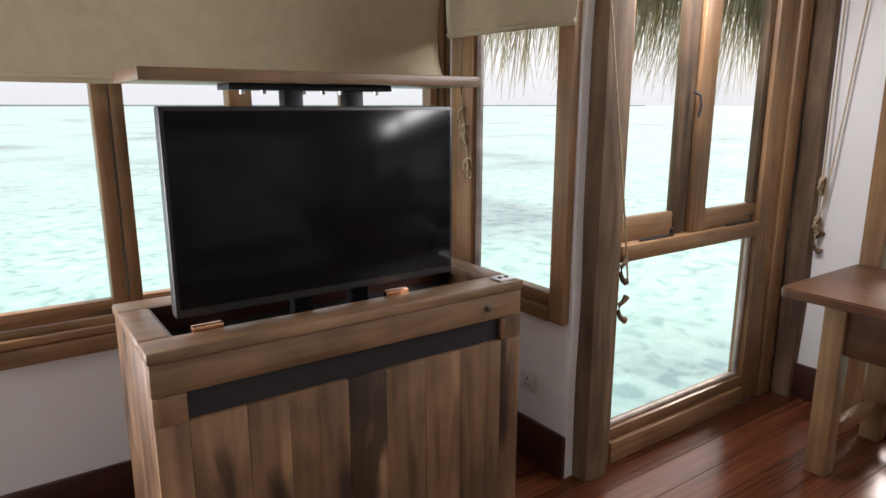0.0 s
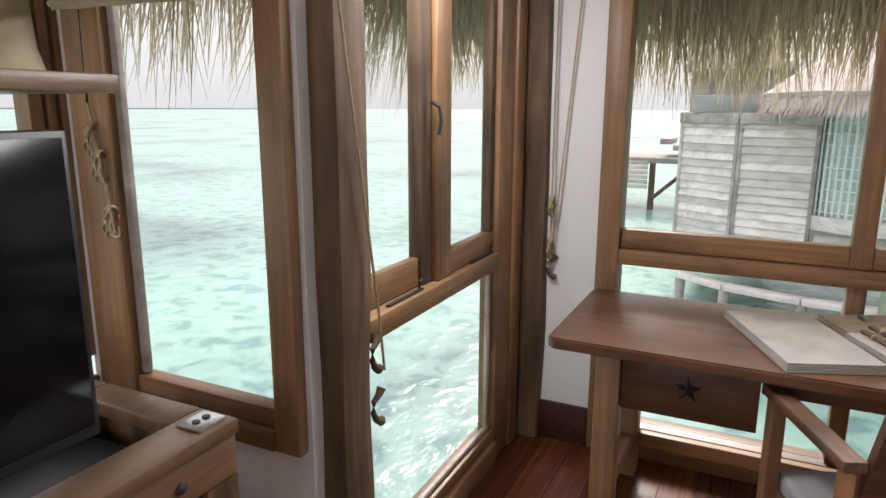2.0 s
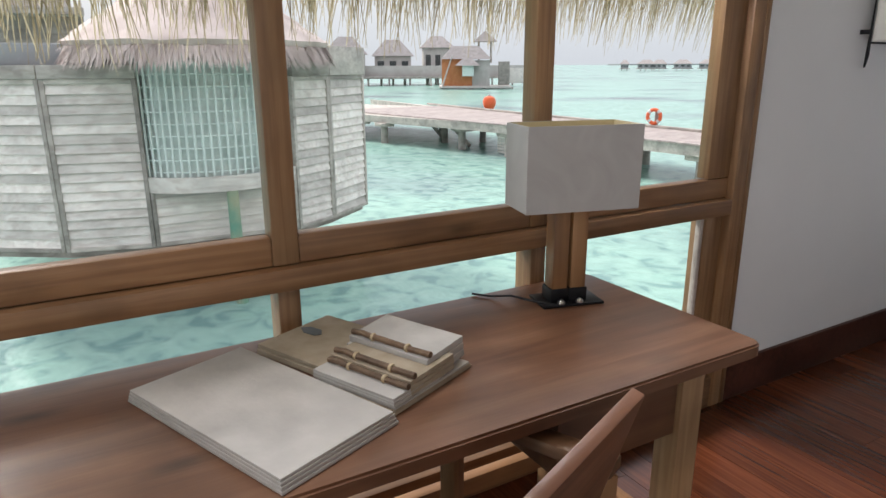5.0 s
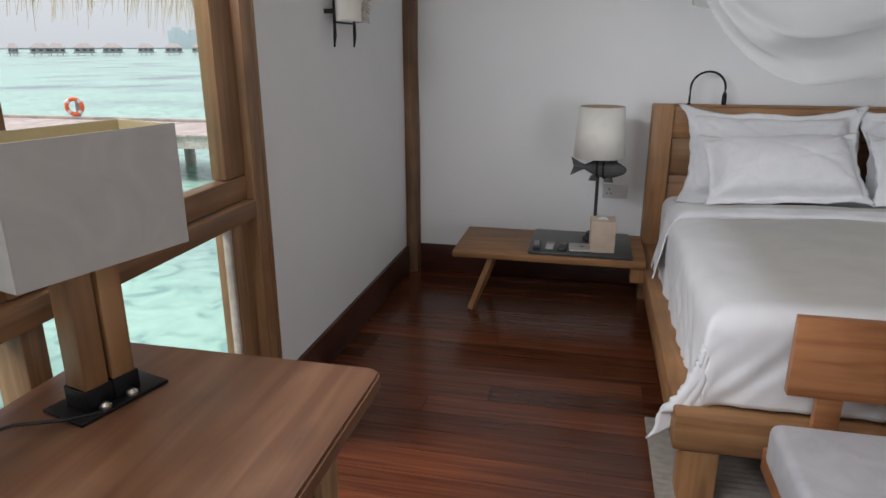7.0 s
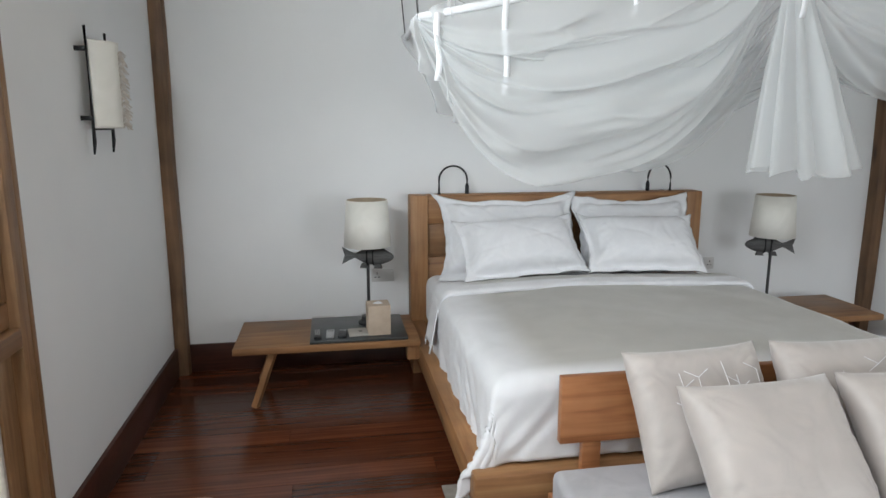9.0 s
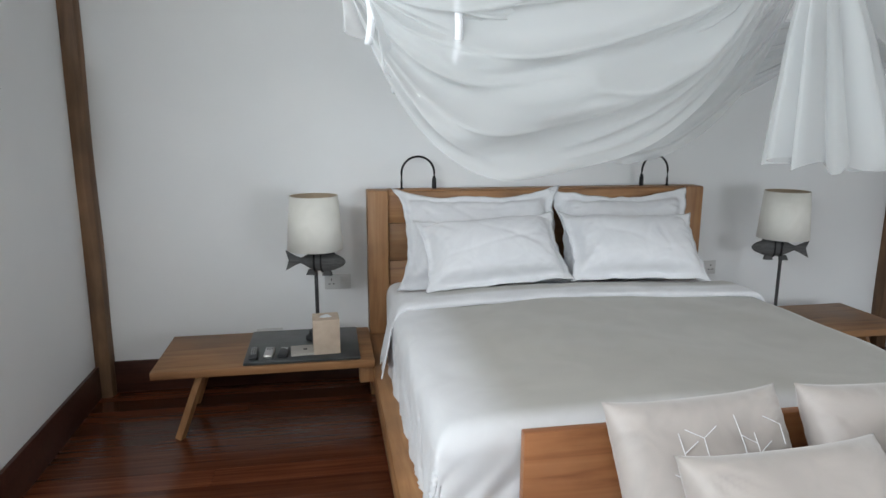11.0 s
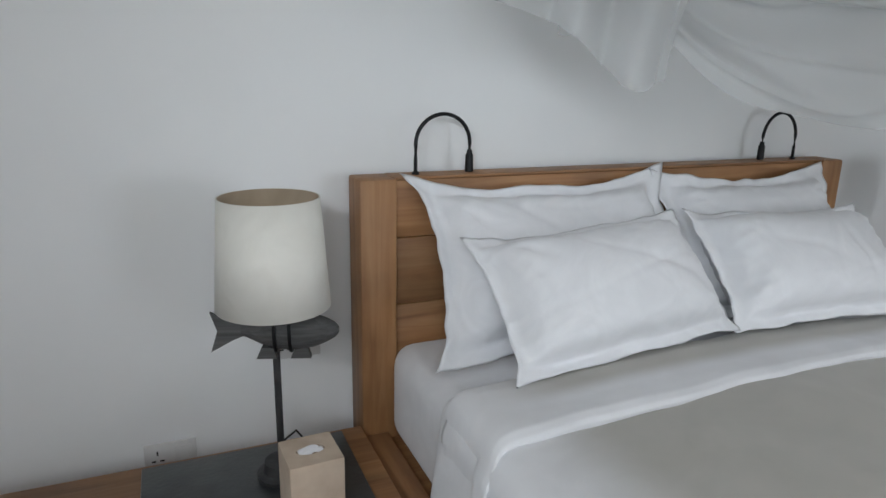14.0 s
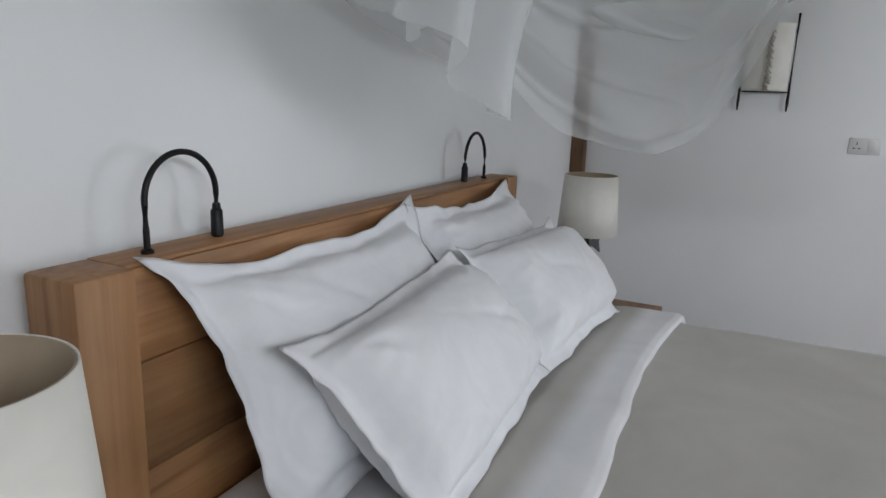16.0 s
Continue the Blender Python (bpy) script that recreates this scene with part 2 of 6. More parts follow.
M_PLASTIC = plain("black_plastic", (0.02, 0.02, 0.022), 0.4)
M_SLATE = mottled("slate", (0.025, 0.029, 0.031), (0.06, 0.068, 0.07), 7, 0.3, 0.25)
M_PAPER = mottled("handmade_paper", (0.36, 0.34, 0.315), (0.47, 0.45, 0.42), 9, 0.9, 0.35, 70, 0.002)
M_PAPER_OLD = mottled("aged_paper", (0.27, 0.22, 0.155), (0.4, 0.335, 0.25), 14, 0.9, 0.4, 80, 0.003)
M_STONE = mottled("tissue_box_stone", (0.5, 0.4, 0.31), (0.6, 0.5, 0.4), 18, 0.8, 0.2)
M_ROPE = mottled("rope", (0.4, 0.3, 0.18), (0.52, 0.42, 0.28), 60, 0.95, 0.6)
M_FIBRE = mottled("pale_fibre", (0.4, 0.36, 0.32), (0.55, 0.51, 0.46), 60, 0.95, 0.4)
M_WHITE_PLASTIC = plain("white_plastic", (0.62, 0.62, 0.62), 0.35)
M_CHROME = plain("steel", (0.6, 0.6, 0.6), 0.3, 1.0)
M_THATCH = mottled("thatch_straw", (0.32, 0.27, 0.19), (0.6, 0.54, 0.42), 3, 0.95, 0.3)
M_THATCH_PINK = mottled("dry_thatch", (0.46, 0.365, 0.335), (0.72, 0.6, 0.56), 2.5, 0.95, 0.3)


def straw_material():
    m, n, l, b = material("eave_straw")
    out = n["Material Output"]
    geo, r = n.new("ShaderNodeNewGeometry"), ramp(n, [(0.0, (0.3, 0.24, 0.15)), (0.5, (0.5, 0.42, 0.28)), (1.0, (0.68, 0.6, 0.45))])
    l.new(geo.outputs["Random Per Island"], r.inputs[0])
    df, tl, mx = n.new("ShaderNodeBsdfDiffuse"), n.new("ShaderNodeBsdfTranslucent"), n.new("ShaderNodeMixShader")
    mx.inputs[0].default_value = 0.45
    l.new(r.outputs[0], df.inputs[0]), l.new(r.outputs[0], tl.inputs[0])
    l.new(df.outputs[0], mx.inputs[1]), l.new(tl.outputs[0], mx.inputs[2]), l.new(mx.outputs[0], out.inputs[0])
    return m


M_STRAW = straw_material()
M_RUG = mottled("rug", (0.22, 0.2, 0.18), (0.3, 0.27, 0.24), 30, 0.95, 0.4)
M_ORANGE = plain("orange_buoy", (0.75, 0.13, 0.04), 0.5)
M_PAINT = plain("pale_green_paint", (0.6, 0.66, 0.58), 0.6)
M_FAR = mottled("far_roofs", (0.3, 0.3, 0.31), (0.4, 0.4, 0.41), 0.5, 0.9, 0.1)


def glass_material():
    m, n, l, b = material("window_glass")
    out = n["Material Output"]
    tr, gl, mx, fr = n.new("ShaderNodeBsdfTransparent"), n.new("ShaderNodeBsdfGlossy"), n.new("ShaderNodeMixShader"), n.new("ShaderNodeLayerWeight")
    tr.inputs[0].default_value = (0.96, 0.985, 0.975, 1)
    gl.inputs["Roughness"].default_value = 0.01
    pw = n.new("ShaderNodeMath")
    pw.operation, pw.inputs[1].default_value = "POWER", 4.0
    sc = n.new("ShaderNodeMath")
    sc.operation, sc.inputs[1].default_value, sc.inputs[2].default_value = "MULTIPLY_ADD", 0.3, 0.006
    l.new(fr.outputs["Facing"], pw.inputs[0]), l.new(pw.outputs[0], sc.inputs[0])
    l.new(sc.outputs[0], mx.inputs[0]), l.new(tr.outputs[0], mx.inputs[1]), l.new(gl.outputs[0], mx.inputs[2])
    l.new(mx.outputs[0], out.inputs[0])
    return m


M_GLASS = glass_material()


def sheer_material():
    """Thin white net: mostly lets light through."""
    m, n, l, b = material("sheer_net")
    out = n["Material Output"]
    tr, tl, df, m1, m2 = n.new("ShaderNodeBsdfTransparent"), n.new("ShaderNodeBsdfTranslucent"), n.new("ShaderNodeBsdfDiffuse"), n.new("ShaderNodeMixShader"), n.new("ShaderNodeMixShader")
    tl.inputs[0].default_value = df.inputs[0].default_value = (0.85, 0.87, 0.88, 1)
    m1.inputs[0].default_value, m2.inputs[0].default_value = 0.55, 0.47
    l.new(tl.outputs[0], m1.inputs[1]), l.new(df.outputs[0], m1.inputs[2])
    l.new(tr.outputs[0], m2.inputs[1]), l.new(m1.outputs[0], m2.inputs[2])
    l.new(m2.outputs[0], out.inputs[0])
    return m


M_NET = sheer_material()


def water_material():
    """Shallow lagoon: pale sand under turquoise water, darker reef patches, wind ripples shaded in the colour."""
    m, n, l, b = material("lagoon_water")
    mp = coords(n, l, (1, 1, 1), False)
    big = n.new("ShaderNodeTexNoise")
    big.inputs["Scale"].default_value, big.inputs["Detail"].default_value = 0.11, 6
    l.new(mp.outputs[0], big.inputs["Vector"])
    r = ramp(n, [(0.3, (0.13, 0.175, 0.18)), (0.4, (0.23, 0.34, 0.32)), (0.52, (0.295, 0.465, 0.4))])
    l.new(big.outputs[0], r.inputs[0])
    # dark and bright sides of the ripples, painted into the base colour
    qs = coords(n, l, (1, 1, 1), False)
    ripple_tone = n.new("ShaderNodeTexNoise")
    ripple_tone.inputs["Scale"].default_value, ripple_tone.inputs["Detail"].default_value, ripple_tone.inputs["Distortion"].default_value = 2.6, 8, 0.8
    l.new(qs.outputs[0], ripple_tone.inputs["Vector"])
    sr = ramp(n, [(0.36, (0.64, 0.7, 0.75)), (0.47, (0.97, 0.98, 0.98)), (0.64, (1.14, 1.11, 1.11))])
    l.new(ripple_tone.outputs[0], sr.inputs[0])
    mu = n.new("ShaderNodeMix")
    mu.data_type, mu.blend_type = "RGBA", "MULTIPLY"
    mu.inputs[0].default_value = 1
    l.new(r.outputs[0], mu.inputs[6]), l.new(sr.outputs[0], mu.inputs[7])
    l.new(mu.outputs[2], b.inputs["Base Color"])
    b.inputs["Roughness"].default_value, b.inputs["IOR"].default_value, b.inputs["Specular IOR Level"].default_value = 0.22, 1.33, 0.2
    heights = []
    for sx, sy, scale, detail, distort in ((1.0, 0.7, 1.0, 4, 0.3), (0.8, 1.0, 3.6, 3, 0.2)):
        q = coords(n, l, (sx, sy, 1), False)
        w = n.new("ShaderNodeTexNoise")
        w.inputs["Scale"].default_value, w.inputs["Detail"].default_value, w.inputs["Distortion"].default_value = scale, detail, distort
        l.new(q.outputs[0], w.inputs["Vector"])
        heights.append(w.outputs[0])
    bumped(n, l, b, heights, 1.0, 0.03)
    return m


M_WATER = water_material()

# ---- building helpers ----


def add_box(bm, x0, x1, y0, y1, z0, z1, bevel=0.0, m=None):
    """A box, its edges rounded by bevel, added to bm."""
    t = bmesh.new()
    bmesh.ops.create_cube(t, size=1)
    for v in t.verts:
        v.co = Vector(((x0 + x1) / 2 + v.co.x * (x1 - x0), (y0 + y1) / 2 + v.co.y * (y1 - y0), (z0 + z1) / 2 + v.co.z * (z1 - z0)))
    if bevel:
        bmesh.ops.bevel(t, geom=t.edges[:], offset=bevel, segments=2, profile=0.5, affect="EDGES")
    merge(bm, t, m)
    return bm


def merge(bm, t, m=None):
    if m is not None:
        t.transform(m)
    me = bpy.data.meshes.new("tmp")
    t.to_mesh(me)
    t.free()
    bm.from_mesh(me)
    bpy.data.meshes.remove(me)


def box(x0, x1, y0, y1, z0, z1, bevel=0.003, m=None):
    return add_box(bmesh.new(), x0, x1, y0, y1, z0, z1, bevel, m)


def lathe(profile, segments=32, m=None):
    """Turns (radius, z) points about the z axis."""
    bm = bmesh.new()
    rings = []
    for r, z in profile:
        rings.append([bm.verts.new((r * math.cos(2 * math.pi * i / segments), r * math.sin(2 * math.pi * i / segments), z)) for i in range(segments)])
    for a, b in zip(rings, rings[1:]):
        for i in range(segments):
            j = (i + 1) % segments
            bm.faces.new((a[i], a[j], b[j], b[i]))
    if profile[0][0] > 1e-5:
        bm.faces.new(rings[0][::-1])
    if profile[-1][0] > 1e-5:
        bm.faces.new(rings[-1])
    if m is not None:
        bm.transform(m)
    return bm


def tube(points, radius, segments=8, taper=None):
    """A round tube along points."""
    bm = bmesh.new()
    pts = [Vector(p) for p in points]
    rings = []
    up = Vector((0, 0, 1))
    for i, p in enumerate(pts):
        d = (pts[min(i + 1, len(pts) - 1)] - pts[max(i - 1, 0)]).normalized()
        side = d.cross(up)
        side = side.normalized() if side.length > 1e-3 else Vector((1, 0, 0))
        other = d.cross(side).normalized()
        r = radius * (taper[i] if taper else 1)
        rings.append([bm.verts.new(p + side * (r * math.cos(a)) + other * (r * math.sin(a))) for a in (2 * math.pi * k / segments for k in range(segments))])
    for a, b in zip(rings, rings[1:]):
        for i in range(segments):
            j = (i + 1) % segments
            bm.faces.new((a[i], a[j], b[j], b[i]))
    bm.faces.new(rings[0][::-1]), bm.faces.new(rings[-1])
    bmesh.ops.recalc_face_normals(bm, faces=bm.faces[:])
    return bm


def grid_sheet(nu, nv, f, thickness=0.0):
    """A sheet of nu x nv cells; f(u, v) gives each corner, u and v from 0 to 1."""
    bm = bmesh.new()
    vs = [[bm.verts.new(f(i / nu, j / nv)) for j in range(nv + 1)] for i in range(nu + 1)]
    for i in range(nu):
        for j in range(nv):
            bm.faces.new((vs[i][j], vs[i + 1][j], vs[i + 1][j + 1], vs[i][j + 1]))
    if thickness:
        bm.normal_update()
        under = [[bm.verts.new(v.co - v.normal * thickness) for v in row] for row in vs]
        for i in range(nu):
            for j in range(nv):
                bm.faces.new((under[i][j], under[i][j + 1], under[i + 1][j + 1], under[i + 1][j]))
        rim = [(i, 0) for i in range(nu)] + [(nu, j) for j in range(nv)] + [(i, nv) for i in range(nu, 0, -1)] + [(0, j) for j in range(nv, 0, -1)]
        for (a, b), (c, d) in zip(rim, rim[1:] + rim[:1]):
            bm.faces.new((vs[a][b], under[a][b], under[c][d], vs[c][d]))
    return bm


def mesh_of(name, bm, mat, smooth=None):
    me = bpy.data.meshes.new(name)
    bm.to_mesh(me)
    bm.free()
    me.materials.append(mat)
    if smooth:
        me.polygons.foreach_set("use_smooth", [True] * len(me.polygons))
        if smooth != True:
            me.set_sharp_from_angle(angle=radians(smooth))
    return me


def part(name, bm, mat, parent, label="", smooth=40):
    ob = new(name, mesh_of(name, bm, mat, smooth))
    ob.parent = parent
    if label:
        ob["label"] = label
    return ob


def thing(name, label, category, at=(0, 0, 0), rz=0, group=""):
    ob = new(name)
    ob.empty_display_size = 0.05
    ob.matrix_basis = pose(*at, 0, 0, rz)
    return tagged(ob, label, category, group)


def structure(name, bm, mat, label, category, smooth=40):
    return tagged(new(name, mesh_of(name, bm, mat, smooth)), label, category, "", "structure")


# ---- the room ----
XE, XW, YS, YN, YT, ZC = 3.36, -1.72, -3.58, 2.52, 1.69, 2.75  # east, west, south, bay, tall window, ceiling
WIN_TOP = 2.36
XB = 1.79  # the bay's side wall

bm = box(XW - 0.15, XE + 0.14, YS - 0.15, YS, 0, ZC, 0)
structure("wall_south", bm, M_WALL, "smooth white plastered wall behind the bed", "wall")
bm = box(XE, XE + 0.14, YS, -1.595, 0, ZC, 0)
add_box(bm, XE, XE + 0.14, -1.595, 1.33, WIN_TOP, ZC)
add_box(bm, XE, XE + 0.14, 1.33, YT + 0.14, 0, ZC)
structure("wall_east", bm, M_WALL, "white plastered wall with the desk window", "wall")
structure("wall_corner", box(3.29, XE, YT, YT + 0.14, 0, ZC, 0), M_WALL, "narrow white plastered strip in the window corner", "wall")
structure("wall_lintel", box(XB + 0.14, 3.29, YT, YT + 0.14, WIN_TOP, ZC, 0), M_WALL, "white plastered wall over the tall window", "wall")
bm = box(XB, XB + 0.14, 2.44, YN, 0, ZC, 0)
add_box(bm, XB, XB + 0.14, YT, 2.44, 0, 0.66)
add_box(bm, XB, XB + 0.14, YT, 1.74, 0.66, ZC)
add_box(bm, XB, XB + 0.14, 1.74, 2.44, WIN_TOP, ZC)
structure("wall_bay_side", bm, M_ROUGH_WALL, "rough white plastered return wall of the bay", "wall")
bm = box(XW, XB + 0.14, YN, YN + 0.14, 0, 0.65, 0)
add_box(bm, XW, XB + 0.14, YN, YN + 0.14, WIN_TOP, ZC)
add_box(bm, XW, -1.4, YN, YN + 0.14, 0.65, WIN_TOP)
structure("wall_north", bm, M_WALL, "white plastered bay wall under the wide window", "wall")
bm = box(XW - 0.15, XW, YS, YN + 0.14, 0, ZC, 0)
structure("wall_west", bm, M_WALL, "white plastered wall beside the bed", "wall")
structure("ceiling", box(XW - 0.15, XE + 0.14, YS - 0.15, YN + 0.14, ZC, ZC + 0.1, 0), M_CEIL, "plain brown wooden ceiling", "ceiling")

floor = structure("floor", add_box(box(XW - 0.15, XE + 0.14, YS - 0.15, YT + 0.1, -0.2, -0.02, 0), XW - 0.15, XB + 0.14, YT + 0.1, YN + 0.14, -0.2, -0.02), M_BASE, "polished reddish-brown hardwood plank floor", "floor")


def baseboard(x0, x1, y0, y1, h=0.185):
    structure("baseboard", box(x0, x1, y0, y1, 0, h, 0.004), M_BASE, "dark brown wooden baseboard", "baseboard")


baseboard(XW, XE - 0.02, YS, YS + 0.02)
baseboard(XE - 0.02, XE, YS, -1.602)
baseboard(XE - 0.02, XE, 1.335, YT)
baseboard(XB - 0.02, XB, YT, YN)
baseboard(XW, XB - 0.02, YN - 0.02, YN)


def window(name, label, sticks, panes):
    """sticks: (part name, x0, x1, y0, y1, z0, z1, material); panes: boxes of glass."""
    w = tagged(new(name), label, "window", "", "structure")
    for n, x0, x1, y0, y1, z0, z1, mat in sticks:
        part(n, box(x0, x1, y0, y1, z0, z1, 0.006), mat, w)
    for p in panes:
        g = part("pane", box(*p, 0), M_GLASS, w, "clear glass", None)
        g.visible_shadow = False
    return w


# desk window (east): lower fixed lights, transom, upper sashes
FX = XE - 0.015
S = []
for y0, y1 in ((1.235, 1.33), (-1.57, -1.5)):
    S.append(("window_frame", FX - 0.01, XE + 0.1, y0, y1, 0, WIN_TOP, M_FRAME_Z))
S.append(("window_frame", FX - 0.012, XE + 0.06, -1.6, -1.571, 0, WIN_TOP, M_FRAME_Z))
S.append(("window_sill", FX - 0.01, XE + 0.1, -1.5, 1.235, 0, 0.15, M_FRAME_Y))
S.append(("transom", FX - 0.012, XE + 0.1, -1.5, 1.235, 0.885, 0.95, M_FRAME_Y))
for y0, y1 in ((0.31, 0.385), (-0.565, -0.49)):
    S.append(("mullion", XE, XE + 0.09, y0 + 0.005, y1 - 0.005, 0.15, 0.885, M_FRAME_Z))
for y0, y1 in ((0.385, 1.235), (-0.49, 0.31), (-1.5, -0.565)):
    S.append(("sash_rail", XE + 0.005, XE + 0.06, y0, y1, 0.953, 1.035, M_FRAME_Y))
for y0, y1 in ((0.31, 0.385), (-0.565, -0.49)):
    S.append(("sash_stile", XE, XE + 0.07, y0, y1, 0.953, WIN_TOP, M_FRAME_Z))
S.append(("sash_stile", XE + 0.005, XE + 0.06, -1.5, -1.37, 1.038, WIN_TOP, M_FRAME_Z))
S.append(("jamb", XE + 0.012, XE + 0.09, -1.498, -1.4, 0.151, 0.884, M_FRAME_Z))
S.append(("glazing_bead", XE + 0.02, XE + 0.05, -1.398, -1.38, 0.151, 0.884, M_GREY_WOOD))
P = [(XE + 0.03, XE + 0.036, a, b, 0.15, 0.885) for a, b in ((0.385, 1.235), (-0.49, 0.31), (-1.4, -0.565))]
P += [(XE + 0.03, XE + 0.036, a, b, 1.035, WIN_TOP) for a, b in ((0.385, 1.235), (-0.49, 0.31), (-1.37, -0.565))]
window("window_1", "wide teak-framed window above the desk, looking onto the lagoon", S, P)

# tall window (north-east)
S = [
    ("window_frame", 1.98, 2.03, 1.665, YT + 0.06, 0, WIN_TOP, M_FRAME_Z),
    ("window_frame", 3.03, 3.19, 1.668, YT + 0.06, 0, WIN_TOP, M_FRAME_Z),
    ("window_frame", 3.19, 3.29, 1.655, YT + 0.06, 0, WIN_TOP, M_FRAME_Z),
    ("window_sill", 2.03, 3.03, 1.655, YT + 0.06, 0, 0.095, M_FRAME_X),
    ("window_sill", 2.03, 3.03, 1.675, YT + 0.06, 0.097, 0.15, M_FRAME_X),
    ("glazing_bead", 2.03, 3.03, 1.695, 1.715, 0.15, 0.17, M_GREY_WOOD),
    ("glazing_bead", 3.0, 3.03, 1.695, 1.715, 0.17, 0.884, M_GREY_WOOD),
    ("transom", 2.03, 3.03, 1.66, YT + 0.05, 0.885, 0.955, M_FRAME_X),
    ("sash_rail", 2.065, 2.41, 1.71, 1.745, 0.958, 1.055, M_FRAME_X),
    ("sash_stile", 2.03, 2.065, 1.71, 1.745, 0.958, WIN_TOP, M_FRAME_Z),
    ("sash_rail", 2.6, 3.03, 1.69, 1.73, 0.958, 1.045, M_FRAME_X),
    ("sash_stile", 2.41, 2.49, 1.7, 1.75, 0.958, WIN_TOP, M_POST),
    ("sash_stile", 2.49, 2.6, 1.68, 1.73, 0.958, WIN_TOP, M_FRAME_Z),
    ("sash_stile", 2.985, 3.028, 1.69, 1.73, 1.046, WIN_TOP, M_POST),
]
P = [(2.03, 3.0, 1.702, 1.708, 0.17, 0.885), (2.03, 2.41, 1.72, 1.726, 1.055, WIN_TOP), (2.6, 2.985, 1.705, 1.711, 1.045, WIN_TOP)]
window("window_2", "tall teak-framed casement window reaching down to the floor", S, P)

# side window of the bay
S = [
    ("window_frame", 1.755, XB + 0.03, 1.705, 1.785, 0.66, WIN_TOP, M_FRAME_Z),
    ("window_frame", 1.755, XB + 0.03, 2.3, 2.45, 0.66, WIN_TOP, M_FRAME_Z),
    ("window_sill", 1.75, XB + 0.03, 1.785, 2.3, 0.66, 0.72, M_FRAME_Y),
    ("window_sill", 1.765, XB + 0.03, 1.785, 2.3, 0.722, 0.775, M_FRAME_Y),
    ("glazing_bead", XB - 0.01, XB + 0.01, 2.27, 2.299, 0.776, WIN_TOP, M_GREY_WOOD),
]
window("window_3", "narrow teak-framed side window of the bay", S, [(XB + 0.004, XB + 0.01, 1.785, 2.27, 0.775, WIN_TOP)])

# wide sliding window behind the television
S = [("window_sill", -1.4, XB - 0.02, YN - 0.06, YN + 0.1, 0.65, 0.71, M_FRAME_X)]
for k in range(3):
    S.append(("track", -1.4, XB - 0.02, YN - 0.05 + k * 0.05, YN - 0.02 + k * 0.05, 0.712, 0.74 + 0.02 * k, M_FRAME_X))
S.append(("sash_rail", -1.3, 1.68, YN, YN + 0.04, 0.785, 0.82, M_FRAME_X))
for x0, x1 in ((-1.4, -1.3), (-0.55, -0.46), (0.31, 0.36), (0.365, 0.41), (0.77, 0.86), (1.25, 1.31), (1.68, 1.72), (1.73, 1.76), (1.77, 1.81)):
    S.append(("sash_stile", x0, x1, YN - 0.01, YN + 0.06, 0.79, WIN_TOP, M_FRAME_Z))
window("window_4", "wide teak sliding window of the bay facing the open sea", S, [(-1.3, 1.68, YN + 0.02, YN + 0.026, 0.82, WIN_TOP)])


def log_post(x, y, r, h, label, mat=M_POST, lean=(0, 0)):
    """A hand-hewn, slightly crooked timber post."""
    n = 22
    bm = bmesh.new()
    rings = []
    for i in range(n + 1):
        z = h * i / n
        w = r * (1 + 0.1 * noise.noise(Vector((x, y, z * 2.2))))
        cx, cy = x + 0.018 * noise.noise(Vector((x * 3, y, z * 1.1))) + lean[0] * z, y + 0.014 * noise.noise(Vector((x, y * 3 + 7, z * 1.1))) + lean[1] * z
        ring = []
        for k in range(16):
            a = 2 * math.pi * k / 16
            sq = 1 / max(abs(math.cos(a)), abs(math.sin(a))) ** 0.55
            ring.append(bm.verts.new((cx + w * sq * math.cos(a), cy + w * sq * math.sin(a), z)))
        rings.append(ring)
    for a, b in zip(rings, rings[1:]):
        for k in range(16):
            bm.faces.new((a[k], a[(k + 1) % 16], b[(k + 1) % 16], b[k]))
    ob = new("post", mesh_of("post", bm, mat, 60))
    return tagged(ob, label, "post", "", "structure")


log_post(1.915, 1.69, 0.074, ZC, "weathered driftwood post at the corner of the bay")
log_post(3.37, 1.62, 0.06, ZC, "weathered driftwood post in the window corner")
log_post(3.33, -3.55, 0.055, ZC, "brown timber post in the corner of the bedroom", M_POST_BROWN)
log_post(-1.69, -3.55, 0.055, ZC, "brown timber post in the far bedroom corner", M_POST_BROWN)

# ---- blinds ----


def blind(label, f, right):
    b = thing("roman_blind", label, "blind", (0, 0, 0))
    part("fabric", grid_sheet(60, 24, f, 0.004), M_BLIND, b, "", True)
    part("hem_batten", tube([Vector(f(k / 20, 0.02)) + Vector((0, 0, 0.004)) for k in range(21)], 0.009, 8), M_BLIND, b, "rounded hem with a sewn-in batten")
    part("head_rail", tube([Vector(f(k / 20, 1.0)) for k in range(21)], 0.014, 8), M_BLIND, b)
    return b


def fabric_north(u, v):
    x = -1.45 + 3.12 * u
    z = 1.58 + 0.82 * v + 0.01 * math.sin(u * 9)
    y = 2.41 - 0.02 * math.sin(v * 7 + u * 3) - 0.012 * math.sin(u * 41 + v * 5) * (0.3 + v)
    if v < 0.12:
        y -= 0.03 * (1 - v / 0.12)
    return (x, y, z)


def fabric_side(u, v):
    y = 2.42 - 0.76 * u
    z = 1.785 + 0.6 * v - 0.012 * u
    x = 1.715 - 0.012 * math.sin(v * 6 + u * 2) - 0.005 * math.sin(u * 30)
    return (x, y, z)


blind("cream fabric roman blind drawn halfway down the wide window", fabric_north, 0)
blind("cream fabric roman blind drawn up over the side window", fabric_side, 0)

